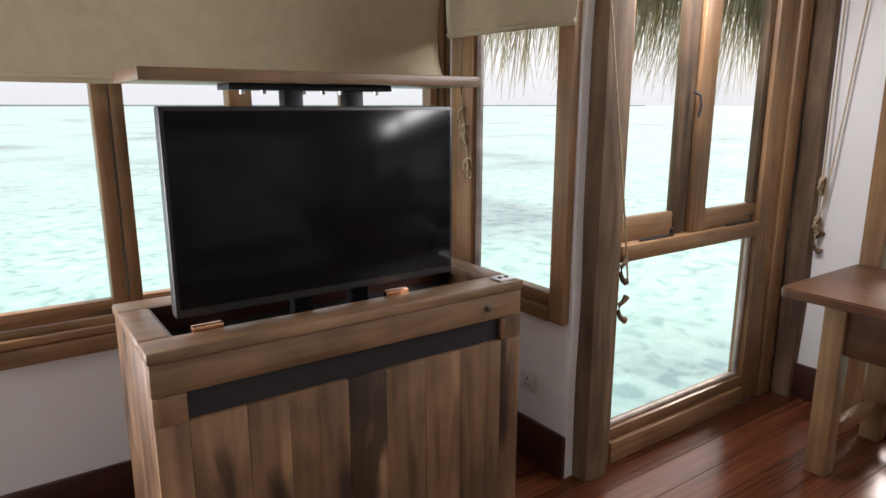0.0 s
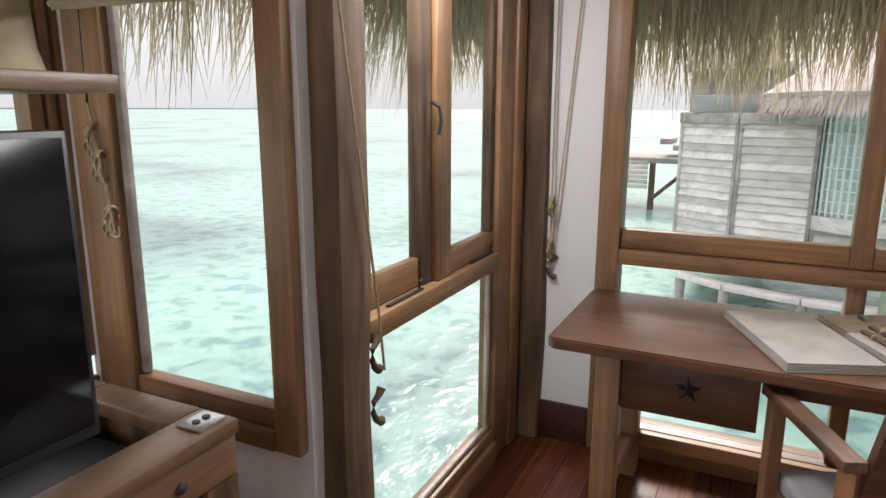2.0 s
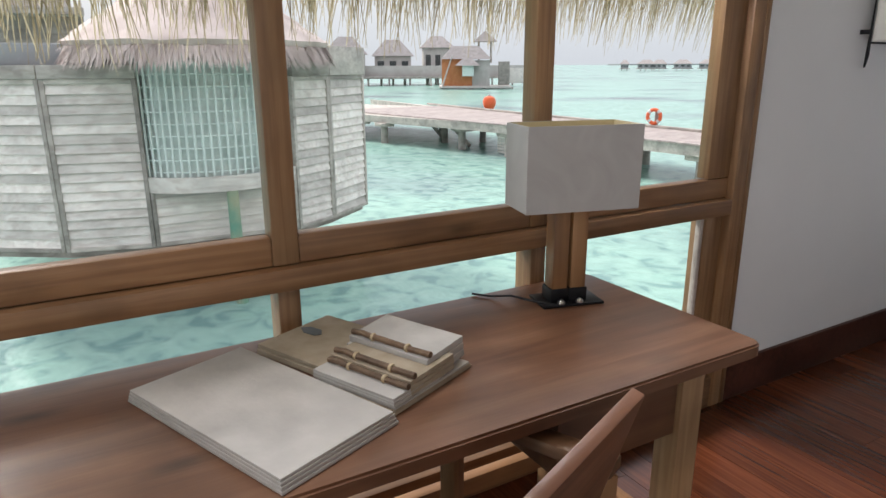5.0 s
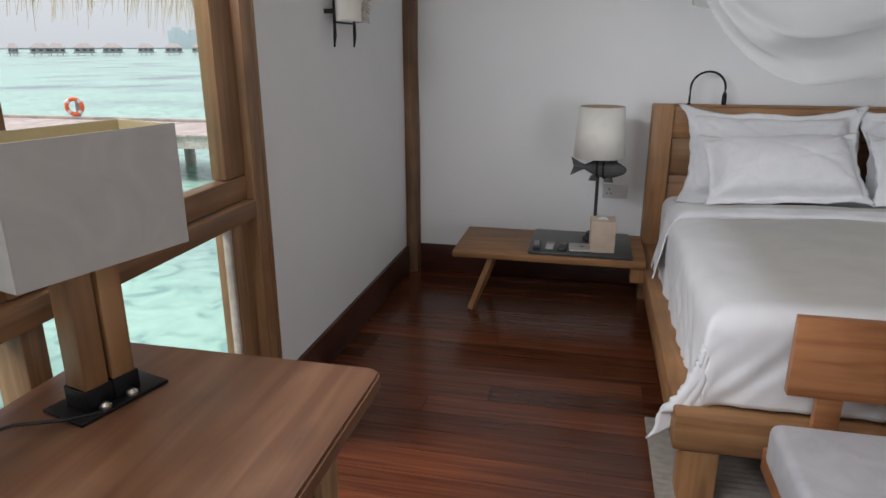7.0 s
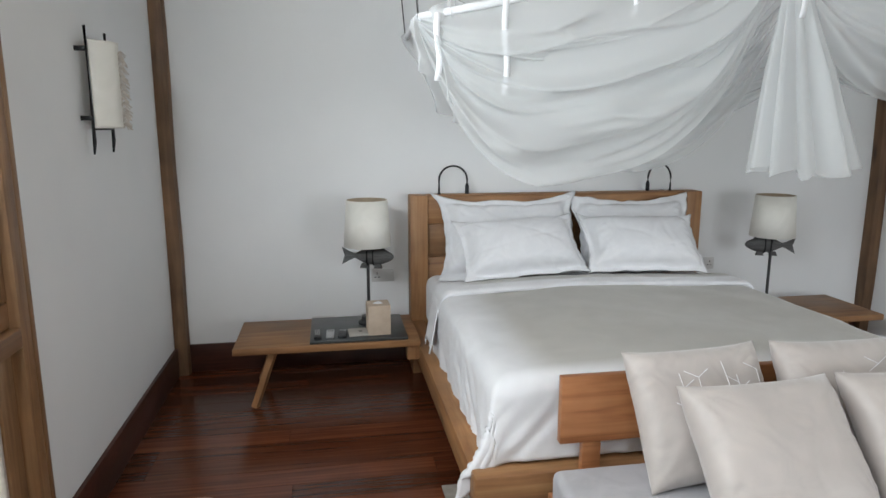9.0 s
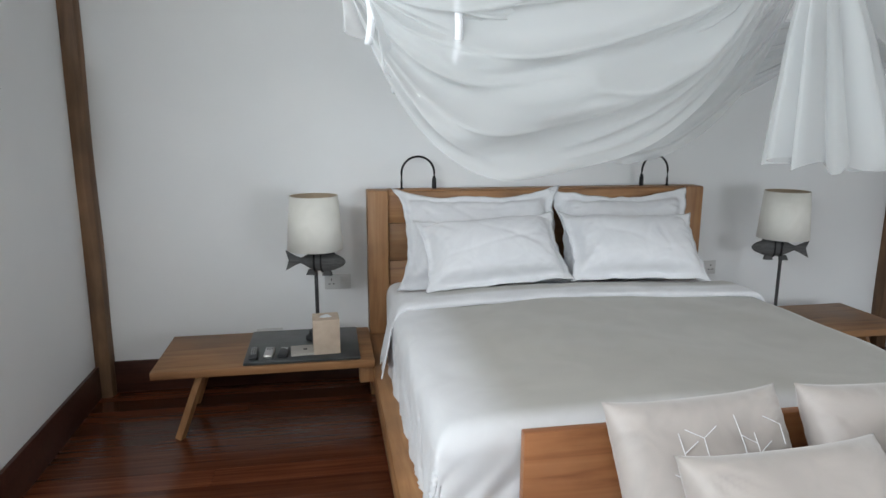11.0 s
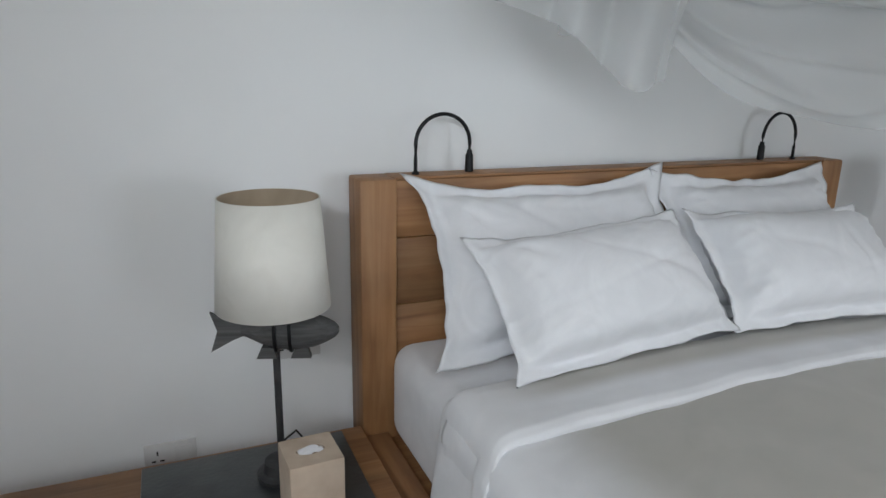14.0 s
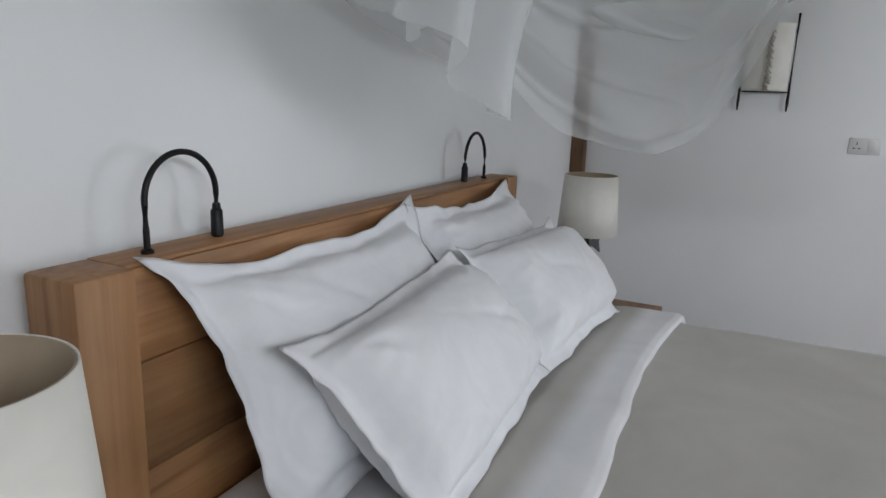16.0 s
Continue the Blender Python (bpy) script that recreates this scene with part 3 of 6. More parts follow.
# ---- television lift cabinet ----
M_COPPER = plain("bright_copper", (0.8, 0.42, 0.25), 0.25, 1.0)
cab = thing("tv_cabinet", "waist-high cabinet of mixed reclaimed wood boards with an open top", "cabinet", (0.265, 1.665, 0))
CW, CD, CH = 1.235, 0.5, 0.9
# front boards of uneven tone
xs = [0, 0.085, 0.24, 0.36, 0.55, 0.68, 0.83, 0.97, 1.15, CW]
for i in range(9):
    part("board", box(xs[i] + 0.0004, xs[i + 1] - 0.0004, 0.001 * (i % 2), 0.03, 0.02, 0.691, 0.001), M_CAB, cab)
part("front_rail", box(0.0, CW, 0, 0.032, 0.775, CH - 0.035, 0.003), M_CAB_X, cab)
part("front_stile", box(0.0, 0.085, 0, 0.032, 0.692, 0.773, 0.002), M_CAB, cab)
part("front_stile", box(1.15, CW, 0, 0.032, 0.692, 0.773, 0.002), M_CAB, cab)
part("speaker_slot", box(0.085, 1.15, 0.018, 0.028, 0.692, 0.773, 0), M_PLASTIC, cab, "long black recessed slot")
part("side_panel", box(0, 0.03, 0.034, CD, 0.02, CH - 0.035, 0.003), M_CAB, cab)
part("side_panel", box(CW - 0.03, CW, 0.034, CD, 0.02, CH - 0.035, 0.003), M_CAB, cab)
part("back_panel", box(0.03, CW - 0.03, CD - 0.03, CD, 0.02, CH - 0.035, 0.003), M_CAB, cab)
part("top_rail", box(-0.005, CW + 0.005, -0.008, 0.1, CH - 0.034, CH, 0.006), M_CAB_X, cab)
part("top_rail", box(-0.005, CW + 0.005, CD - 0.1, CD + 0.005, CH - 0.034, CH, 0.006), M_CAB_X, cab)
part("top_rail", box(-0.005, 0.08, 0.102, CD - 0.102, CH - 0.034, CH, 0.006), M_CAB_X, cab)
part("top_rail", box(CW - 0.08, CW + 0.005, 0.102, CD - 0.102, CH - 0.034, CH, 0.006), M_CAB_X, cab)
part("inner_cover", box(0.082, CW - 0.082, 0.102, CD - 0.102, 0.8, 0.815, 0), M_PLASTIC, cab, "dark inner cover")
part("inner_lining", box(0.082, CW - 0.082, CD - 0.103, CD - 0.1005, 0.815, CH - 0.003, 0), M_BASE, cab)
part("inner_lining", box(0.081, 0.084, 0.102, CD - 0.104, 0.815, CH - 0.003, 0), M_BASE, cab)
part("bottom_panel", box(0.03, CW - 0.03, 0.034, CD - 0.03, 0.0, 0.02, 0), M_CAB_X, cab)
part("knob", lathe([(0.011, 0), (0.013, 0.004), (0.01, 0.007), (0.0, 0.008)], 16, pose(1.085, -0.0, 0.82, 90)), M_IRON, cab, "small dark round sensor")
sw = part("switch_plate", box(1.15, 1.225, 0.012, 0.075, CH, CH + 0.006, 0.002), M_CHROME, cab, "flush steel plate with two buttons")
for k in (0.03, 0.057):
    part("button", lathe([(0.009, 0), (0.009, 0.003), (0, 0.004)], 12, pose(1.1875 + (k - 0.043), 0.045, CH + 0.006)), M_PLASTIC, sw)

tv = thing("television", "black flat-screen television raised on a lift out of the cabinet", "television", (0.37, 1.8, 0.9))
part("bezel", box(0, 0.925, 0, 0.05, 0.03, 0.6, 0.006), M_PLASTIC, tv)
part("screen", box(0.012, 0.913, -0.003, 0.004, 0.055, 0.588, 0.001), M_TV, tv, "dark glossy screen")
part("lift_column", box(0.36, 0.42, 0.055, 0.1, -0.08, 0.66, 0.004), M_BLACK, tv)
part("lift_column", box(0.56, 0.62, 0.055, 0.1, -0.08, 0.66, 0.004), M_BLACK, tv)
part("mount_plate", box(0.2, 0.78, 0.052, 0.06, 0.25, 0.42, 0.002), M_BLACK, tv)
part("top_bracket", box(0.2, 0.72, 0.05, 0.16, 0.645, 0.663, 0.002), M_BLACK, tv)
for k in range(8):
    part("screw", lathe([(0.008, 0), (0.008, 0.012), (0, 0.013)], 8, pose(0.25 + 0.062 * k, 0.09, 0.634)), M_CHROME, tv)
part("lid", box(-0.04, 1.04, 0.0, 0.36, 0.664, 0.698, 0.004), M_CAB_X, tv, "flat wooden lid carried above the screen")
for x in (0.03, 0.64):
    part("hinge_clip", box(x, x + 0.085, -0.034, -0.012, -0.012, 0.012, 0.003), M_COPPER, tv, "shiny copper-coloured clip")

# ---- desk ----
desk = thing("desk", "long rustic brown wooden desk with drawers under the window", "desk", (2.61, 0.3125, 0))


def desk_top():
    bm = bmesh.new()
    pts = []
    L, W = 1.0125, 0.7
    corners = [(0, -L), (W, -L), (W, L), (0, L)]
    r = 0.035
    for (cx, cy), a0 in zip(corners, (180, 270, 0, 90)):
        ox, oy = (r if cx == 0 else W - r), (-L + r if cy < 0 else L - r)
        for k in range(5):
            a = radians(a0 + 22.5 * k)
            pts.append((ox + r * math.cos(a), oy + r * math.sin(a)))
    lo = [bm.verts.new((x, y, 0.735)) for x, y in pts]
    hi = [bm.verts.new((x, y, 0.775)) for x, y in pts]
    bm.faces.new(lo[::-1]), bm.faces.new(hi)
    n = len(pts)
    for i in range(n):
        bm.faces.new((lo[i], lo[(i + 1) % n], hi[(i + 1) % n], hi[i]))
    bmesh.ops.bevel(bm, geom=[e for e in bm.edges if abs(e.verts[0].co.z - e.verts[1].co.z) < 1e-6], offset=0.006, segments=2, affect="EDGES")
    return bm


part("tabletop", desk_top(), M_DESK, desk)
for y in (-0.866, 0.768):
    for x in (0.06, 0.56):
        part("leg", box(x, x + 0.08, y, y + 0.084, 0, 0.735, 0.006), M_DESK_LEG, desk)
for y in (-0.845, 0.79):
    part("stretcher", box(0.14, 0.56, y, y + 0.04, 0.14, 0.2, 0.004), M_HEAD_X, desk)
part("stretcher", box(0.58, 0.62, -0.781, 0.767, 0.14, 0.2, 0.004), M_HEAD_Y, desk)
part("apron", box(0.1, 0.13, -0.375, 0.335, 0.66, 0.735, 0.003), M_DESK, desk)
part("apron", box(0.57, 0.6, -0.78, 0.766, 0.6, 0.735, 0.003), M_DESK, desk)


def star(r=0.048, d=0.02):
    bm = bmesh.new()
    tip = bm.verts.new((-d, 0, 0))
    ring = []
    for k in range(10):
        a = math.pi / 2 + math.pi * k / 5
        rr = r if k % 2 == 0 else r * 0.4
        ring.append(bm.verts.new((0, rr * math.cos(a), rr * math.sin(a))))
    for k in range(10):
        bm.faces.new((ring[k], ring[(k + 1) % 10], tip))
    bm.faces.new(ring[::-1])
    bmesh.ops.recalc_face_normals(bm, faces=bm.faces[:])
    return bm


for y0, y1 in ((0.34, 0.765), (-0.78, -0.38)):
    dr = part("drawer", box(0.075, 0.5, y0, y1, 0.535, 0.732, 0.004), M_DESK, desk)
    s = star()
    s.transform(Matrix.Translation((0.074, (y0 + y1) / 2, 0.642)))
    part("star_knob", s, M_IRON, dr, "dark iron star-shaped knob", None)

# ---- bed ----
bed = thing("bed", "king-size bed of heavy honey-brown timber with a plank headboard", "bed", (0.835, -3.54, 0))
HB = 1.147
for s in (-1, 1):
    part("headboard_post", box(s * 1.015 - (0.115 if s > 0 else 0), s * 1.015 + (0.115 if s < 0 else 0), 0, 0.13, 0.0, HB, 0.008), M_HEAD_Z, bed)
for z0, z1 in ((0.2, 0.74), (0.743, 0.957), (0.96, HB - 0.01)):
    part("headboard_plank", box(-0.9, 0.9, 0.02, 0.095, z0, z1, 0.004), M_HEAD_X, bed)
part("top_beam", box(-0.9, 0.9, 0.0, 0.1, HB - 0.008, HB, 0.002), M_HEAD_X, bed)
for s in (-1, 1):
    part("side_rail", box(min(s * 1.03, s * 0.93), max(s * 1.03, s * 0.93), 0.13, 2.02, 0.2, 0.325, 0.008), M_HEAD_Y, bed)
part("foot_rail", box(-1.03, 1.03, 2.022, 2.13, 0.2, 0.33, 0.01), M_HEAD_X, bed)
for s in (-1, 1):
    part("leg", box(s * 0.94 - 0.06, s * 0.94 + 0.06, 2.024, 2.126, 0, 0.199, 0.008), M_HEAD_Z, bed)
    part("leg", box(s * 0.97 - 0.05, s * 0.97 + 0.05, 0.131, 0.25, 0, 0.199, 0.008), M_HEAD_Z, bed)
part("slat_base", box(-0.93, 0.93, 0.131, 2.02, 0.27, 0.3, 0), M_HEAD_X, bed)


def rounded_slab(x0, x1, y0, y1, z0, z1, r, seg=5):
    t = bmesh.new()
    bmesh.ops.create_cube(t, size=1)
    for v in t.verts:
        v.co = Vector(((x0 + x1) / 2 + v.co.x * (x1 - x0), (y0 + y1) / 2 + v.co.y * (y1 - y0), (z0 + z1) / 2 + v.co.z * (z1 - z0)))
    bmesh.ops.bevel(t, geom=t.edges[:], offset=r, segments=seg, profile=0.5, affect="EDGES")
    return t


mat_th = thing("mattress", "thick mattress in a white fitted sheet on the bed", "mattress", (0.835, -3.54, 0.3))
part("body", rounded_slab(-0.92, 0.92, 0.1, 2.02, 0.001, 0.33, 0.07), M_LINEN, mat_th)

# ---- water ----
wat = structure("water", box(-1500, 3000, -3000, 3000, -1.6, -1.2, 0), M_WATER, "pale turquoise rippled lagoon water", "water")

# ---- soft things of the bed ----


def pillow_mesh(w, h, d, flange=0.0, seed=0, n=56, droop=0.0, crease_gain=1.0):
    """A filled cushion lying in the x-z plane, w wide, h high, d thick, corners drawn out; flange: a flat border."""
    bm = bmesh.new()
    rnd = Vector((seed * 7.3, seed * 3.1, seed))
    grids = {}
    for side in (1, -1):
        for i in range(n + 1):
            for j in range(n + 1):
                u, v = 2 * i / n - 1, 2 * j / n - 1
                if abs(u) == 1 or abs(v) == 1:
                    if side == -1:
                        grids[side, i, j] = grids[1, i, j]
                        continue
                ear = 1 - abs(u) ** 3.2
                fu = 1 - (0.05 + droop * 0.55) * (1 - abs(v) ** 2.6) * abs(u)
                fv = 1 - (0.06 + droop * (v > 0)) * ear * abs(v)
                x, z = u * fu * w / 2, v * fv * h / 2
                bx, bz = (w / 2 - flange) / (w / 2), (h / 2 - flange) / (h / 2)
                pu, pv = min(1, abs(u) / bx), min(1, abs(v) / bz)
                t = max(0.0, (1 - pu ** 3)) ** 0.55 * max(0.0, (1 - pv ** 3)) ** 0.55
                y = side * (d / 2 * t + 0.003)
                p = Vector((u * 2.2, side * 0.4, v * 2.2)) + rnd
                y += 0.016 * noise.noise(p * 0.7) * t
                for cu, cv in ((-1, -1), (1, -1), (-1, 1), (1, 1)):
                    ru, rv = u - cu, v - cv
                    rr = math.hypot(ru, rv * h / w)
                    th = math.atan2(rv, ru)
                    ridge = 1 - 2 * abs(noise.noise(Vector((th * 4.5 + seed * 3 + cu, rr * 0.7, seed + 3 * cv))))
                    y += side * 0.017 * crease_gain * ridge * math.exp(-((rr - 0.3) / 0.28) ** 2) * min(1.0, t * 1.6)
                    if cv > 0 and droop:
                        y += 0.03 * math.exp(-(rr / 0.16) ** 2) * noise.noise(Vector((seed, cu, 2.0)))
                # slack along the edges, and a few long soft folds
                edge = max(pu, pv)
                run = u if pv > pu else v
                y += side * 0.011 * crease_gain * (1 - 2 * abs(noise.noise(Vector((run * 5 + 2 * edge, edge * 1.2, seed + 7.0 + (pv > pu)))))) * math.exp(-((edge - 0.86) / 0.12) ** 2) * min(1.0, t * 2.5)
                for q in range(3):
                    a = 0.5 + 0.9 * q + seed
                    s = u * math.cos(a) + v * math.sin(a) + 0.25 * noise.noise(Vector((u * 1.3, v * 1.3, seed + 11.0 * q)))
                    c = abs(s - 0.5 + 0.4 * q)
                    y -= side * 0.012 * crease_gain * math.exp(-(c / 0.05) ** 2) * t * max(0.0, noise.noise(Vector((u * 1.2, v * 1.2, 31.0 * q + seed))) + 0.25)
                if flange:
                    ruff = (1 - t) ** 2 * flange / 0.06
                    y += ruff * (0.024 * noise.noise(Vector((u * 2.4, v * 2.4, seed + 5.0))) + 0.012 * noise.noise(Vector((u * 6.5, v * 6.5, seed + 15.0))))
                    x += ruff * (0.017 * noise.noise(Vector((v * 2.6, u * 1.6, seed + 9.0))) + 0.008 * noise.noise(Vector((v * 6.0, u * 2.0, seed + 19.0))))
                    z += ruff * (0.017 * noise.noise(Vector((u * 2.6, v * 1.6, seed + 2.0))) + 0.007 * noise.noise(Vector((u * 6.0, v * 2.0, seed + 12.0))))
                grids[side, i, j] = bm.verts.new((x, y, z))
    for side in (1, -1):
        for i in range(n):
            for j in range(n):
                f = [grids[side, i, j], grids[side, i + 1, j], grids[side, i + 1, j + 1], grids[side, i, j + 1]]
                bm.faces.new(f if side < 0 else f[::-1])
    return bm


def soft(name, label, category, m, w, h, d, mat, flange=0.0, seed=0, group="", droop=0.0):
    """A cushion or pillow with its lower edge at the origin of m."""
    ob = thing(name, label, category, group=group)
    ob.matrix_basis = m
    bm = pillow_mesh(w, h, d, flange, seed, droop=droop, crease_gain=0.75 if flange else 0.5)
    bm.transform(Matrix.Translation((0, 0, h / 2)))
    part("cover", bm, mat, ob, "", True)
    return ob


def lean(x, y, z, back, rz=0, roll=0):
    """Stands upright facing +y, leaning back by degrees."""
    return pose(x, y, z) @ pose(0, 0, 0, 0, 0, rz) @ pose(0, 0, 0, back, 0, 0) @ pose(0, 0, 0, 0, roll, 0)


soft("pillow", "large white flanged pillow leaning on the headboard", "pillow", lean(1.225, -3.13, 0.645, 31, 0, 0), 0.98, 0.6, 0.2, M_LINEN, 0.06, 1, "bed pillows", 0.16)
soft("pillow", "large white flanged pillow leaning on the headboard", "pillow", lean(0.37, -3.13, 0.645, 31, 0, 0), 0.9, 0.58, 0.2, M_LINEN, 0.06, 2, "bed pillows", 0.13)
soft("pillow", "plump white pillow propped in front of a larger one", "pillow", lean(1.205, -2.905, 0.705, 45, 1, 3), 0.79, 0.45, 0.27, M_LINEN, 0.04, 3, "bed pillows", 0.06)
soft("pillow", "plump white pillow propped in front of a larger one", "pillow", lean(0.44, -2.905, 0.705, 45, -2, -2), 0.78, 0.45, 0.27, M_LINEN, 0.04, 4, "bed pillows", 0.06)

BX0, BX1 = -0.105, 1.778  # mattress edges
DY0, DY1 = -2.92, -1.5  # duvet from head fold to foot edge


def duvet_point(s, t, lift=0.0):
    """s: 0 right hem .. 1 left hem; t: 0 head .. 1 foot hem."""
    half = (BX1 - BX0) / 2
    cx = (BX0 + BX1) / 2
    corner = max(0.0, (t - 0.72) / 0.28) ** 2
    hang_x = 0.32 + 0.1 * corner
    width = 2 * half + 2 * hang_x
    a = (s - 0.5) * width
    hang_y = 0.3
    length = DY1 - DY0 + hang_y
    b = t * length
    r = 0.07
    over_x = max(0.0, abs(a) - half + r)
    over_y = max(0.0, b - (DY1 - DY0) + r)
    top = 0.665 + 0.012 * math.sin(a * 3.1 + 1) + 0.02 * noise.noise(Vector((a * 1.7, b * 1.7, 3.3)))

    def drop(o, across):
        q = math.pi / 2 * r
        if o <= 0:
            return 0.0, 0.0
        if o < q:
            return r * math.sin(o / r), r * (1 - math.cos(o / r))
        return r + (0.015 + 0.42 * corner * across) * (o - q), r + (o - q)

    dx, zx = drop(over_x, 1)
    dy, zy = drop(over_y, 0)
    x = cx + math.copysign(min(abs(a), half - r) + dx, a)
    y = DY0 + min(b, DY1 - DY0 - r) + dy
    z = top - max(zx, zy) - 0.08 * min(zx, zy)
    fold = max(zx, zy)
    if fold > 0.03:
        k = min(1.0, fold / 0.22)
        w = math.sin(b * 21 + 2 * noise.noise(Vector((b * 2, 0, 1)))) if zx >= zy else math.sin(a * 19 + 2 * noise.noise(Vector((a * 2, 5, 1))))
        w2 = noise.noise(Vector((a * 7, b * 7, 8.0)))
        g = a - b if a > 0 else -a - b
        diag = 1 - 2 * abs(noise.noise(Vector((g * 9.0, (abs(a) + b) * 1.6, 5.0))))
        sharp = (1 - abs(noise.noise(Vector((g * 17.0 + 3 * w2, (abs(a) + b) * 2.2, 9.0))))) ** 4
        amp = k * (0.004 * w + 0.012 * w2 + (0.012 + 0.02 * corner) * diag + 0.008 * sharp - 0.012) * (1 - 0.6 * corner)
        if zx >= zy:
            x += math.copysign(1, a) * amp
        else:
            y += amp * 0.6
    else:
        z += 0.006 * noise.noise(Vector((a * 4 + b * 2, b * 5, 1.0))) + 0.004 * (1 - 2 * abs(noise.noise(Vector((a * 2.2 - b, b * 3.1 + a, 6.0)))))
    return Vector((x, y, max(z, 0.16) + lift))


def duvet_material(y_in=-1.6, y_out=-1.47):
    """Cotton coloured beige over the broad top, blending into white towards the hems."""
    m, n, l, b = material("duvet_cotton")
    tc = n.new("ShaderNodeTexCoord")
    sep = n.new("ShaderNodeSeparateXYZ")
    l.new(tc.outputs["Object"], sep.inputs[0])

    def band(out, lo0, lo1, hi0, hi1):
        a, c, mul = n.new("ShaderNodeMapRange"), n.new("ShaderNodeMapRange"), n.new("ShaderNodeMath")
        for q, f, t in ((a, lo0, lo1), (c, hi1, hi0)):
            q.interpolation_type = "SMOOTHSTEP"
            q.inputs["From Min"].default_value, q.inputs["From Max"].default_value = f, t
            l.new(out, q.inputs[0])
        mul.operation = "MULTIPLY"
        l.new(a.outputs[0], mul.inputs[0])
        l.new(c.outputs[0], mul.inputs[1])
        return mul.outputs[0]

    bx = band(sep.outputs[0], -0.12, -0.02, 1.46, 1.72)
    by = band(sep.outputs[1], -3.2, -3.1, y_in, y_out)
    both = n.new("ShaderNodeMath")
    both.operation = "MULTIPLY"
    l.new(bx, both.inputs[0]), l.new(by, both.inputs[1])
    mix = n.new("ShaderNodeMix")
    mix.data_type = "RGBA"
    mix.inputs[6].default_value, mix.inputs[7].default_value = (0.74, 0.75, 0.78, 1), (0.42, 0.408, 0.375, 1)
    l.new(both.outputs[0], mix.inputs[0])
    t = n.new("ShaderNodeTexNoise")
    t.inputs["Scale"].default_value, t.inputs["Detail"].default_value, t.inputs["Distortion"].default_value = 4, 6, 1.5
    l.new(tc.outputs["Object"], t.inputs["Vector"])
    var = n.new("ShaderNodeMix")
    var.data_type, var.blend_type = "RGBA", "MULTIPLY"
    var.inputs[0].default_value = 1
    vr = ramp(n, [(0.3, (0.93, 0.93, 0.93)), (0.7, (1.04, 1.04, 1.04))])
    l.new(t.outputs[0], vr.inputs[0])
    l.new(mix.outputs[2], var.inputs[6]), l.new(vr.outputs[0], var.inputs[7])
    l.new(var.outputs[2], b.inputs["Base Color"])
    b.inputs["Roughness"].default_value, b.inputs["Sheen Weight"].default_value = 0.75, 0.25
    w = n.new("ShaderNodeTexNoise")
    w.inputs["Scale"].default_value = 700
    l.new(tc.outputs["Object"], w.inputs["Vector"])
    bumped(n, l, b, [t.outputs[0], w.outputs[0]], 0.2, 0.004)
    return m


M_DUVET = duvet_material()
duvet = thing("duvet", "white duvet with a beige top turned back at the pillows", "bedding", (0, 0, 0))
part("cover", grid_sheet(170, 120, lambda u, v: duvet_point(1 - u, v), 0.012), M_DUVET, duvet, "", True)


def turnback(u, v):
    """The flap folded over at the head: a flat band with a rolled edge towards the foot."""
    half = (BX1 - BX0) / 2
    a = -half - 0.1 + (2 * half + 0.36) * u
    r = 0.07
    over = max(0.0, abs(a) - half + r)
    q = math.pi / 2 * r
    if over <= 0:
        dx, dz = 0.0, 0.0
    elif over < q:
        dx, dz = r * math.sin(over / r), r * (1 - math.cos(over / r))
    else:
        dx, dz = r + 0.25 * (over - q), r + (over - q)
    x = (BX0 + BX1) / 2 + math.copysign(min(abs(a), half - r) + dx, a)
    prof = [(-2.985, 0.64), (-2.99, 0.668), (-2.965, 0.69), (-2.92, 0.698), (-2.86, 0.702), (-2.8, 0.704), (-2.755, 0.707), (-2.725, 0.708), (-2.705, 0.7), (-2.7, 0.688), (-2.705, 0.676), (-2.73, 0.668)]
    k = v * (len(prof) - 1)
    i = min(int(k), len(prof) - 2)
    y = prof[i][0] + (prof[i + 1][0] - prof[i][0]) * (k - i)
    z = prof[i][1] + (prof[i + 1][1] - prof[i][1]) * (k - i)
    y += 0.012 * math.sin(a * 4.3) + 0.008 * noise.noise(Vector((a * 6, v, 0))) - 0.03 * (1 - (a / half) ** 2) + 0.03
    z += 0.006 * noise.noise(Vector((a * 5, v * 4, 2.0))) + 0.012 * math.sin(a * 3.1 + 1)
    if a > 0 and over > 0:
        y += 0.2 * max(0, over - 0.05)
    return Vector((x + (0.012 * (v > 0.5) if a > 0 and over > q else 0.0), y, z - dz))


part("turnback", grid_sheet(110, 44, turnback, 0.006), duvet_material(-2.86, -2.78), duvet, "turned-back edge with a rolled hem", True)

# ---- reading lights on the headboard ----


def reading_light(x, direction, span):
    ob = thing("reading_light", "slim black gooseneck reading light on the headboard", "lamp", (x, -3.484, HB), group="reading lights")
    pts = [(direction * span / 2 * (1 - math.cos(math.pi * k / 24)), -0.014 * k / 24, 0.09 + 0.093 * math.sin(math.pi * k / 24)) for k in range(25)]
    pts = [(0, 0, 0), (0, 0, 0.045)] + pts + [(direction * span, -0.014, 0.06)]
    part("neck", tube(pts, 0.0062, 10), M_BLACK, ob)
    part("head", lathe([(0.0075, 0.068), (0.009, 0.062), (0.009, 0.056), (0.0125, 0.052), (0.0135, 0.0), (0.011, -0.003), (0, -0.003)], 20, pose(direction * span, -0.014, 0.003)), M_BLACK, ob)
    part("base", lathe([(0.012, 0), (0.012, 0.006), (0.007, 0.01)], 16), M_BLACK, ob)


reading_light(1.651, -1, 0.189)
reading_light(0.025, 1, 0.161)

# ---- bedside benches ----


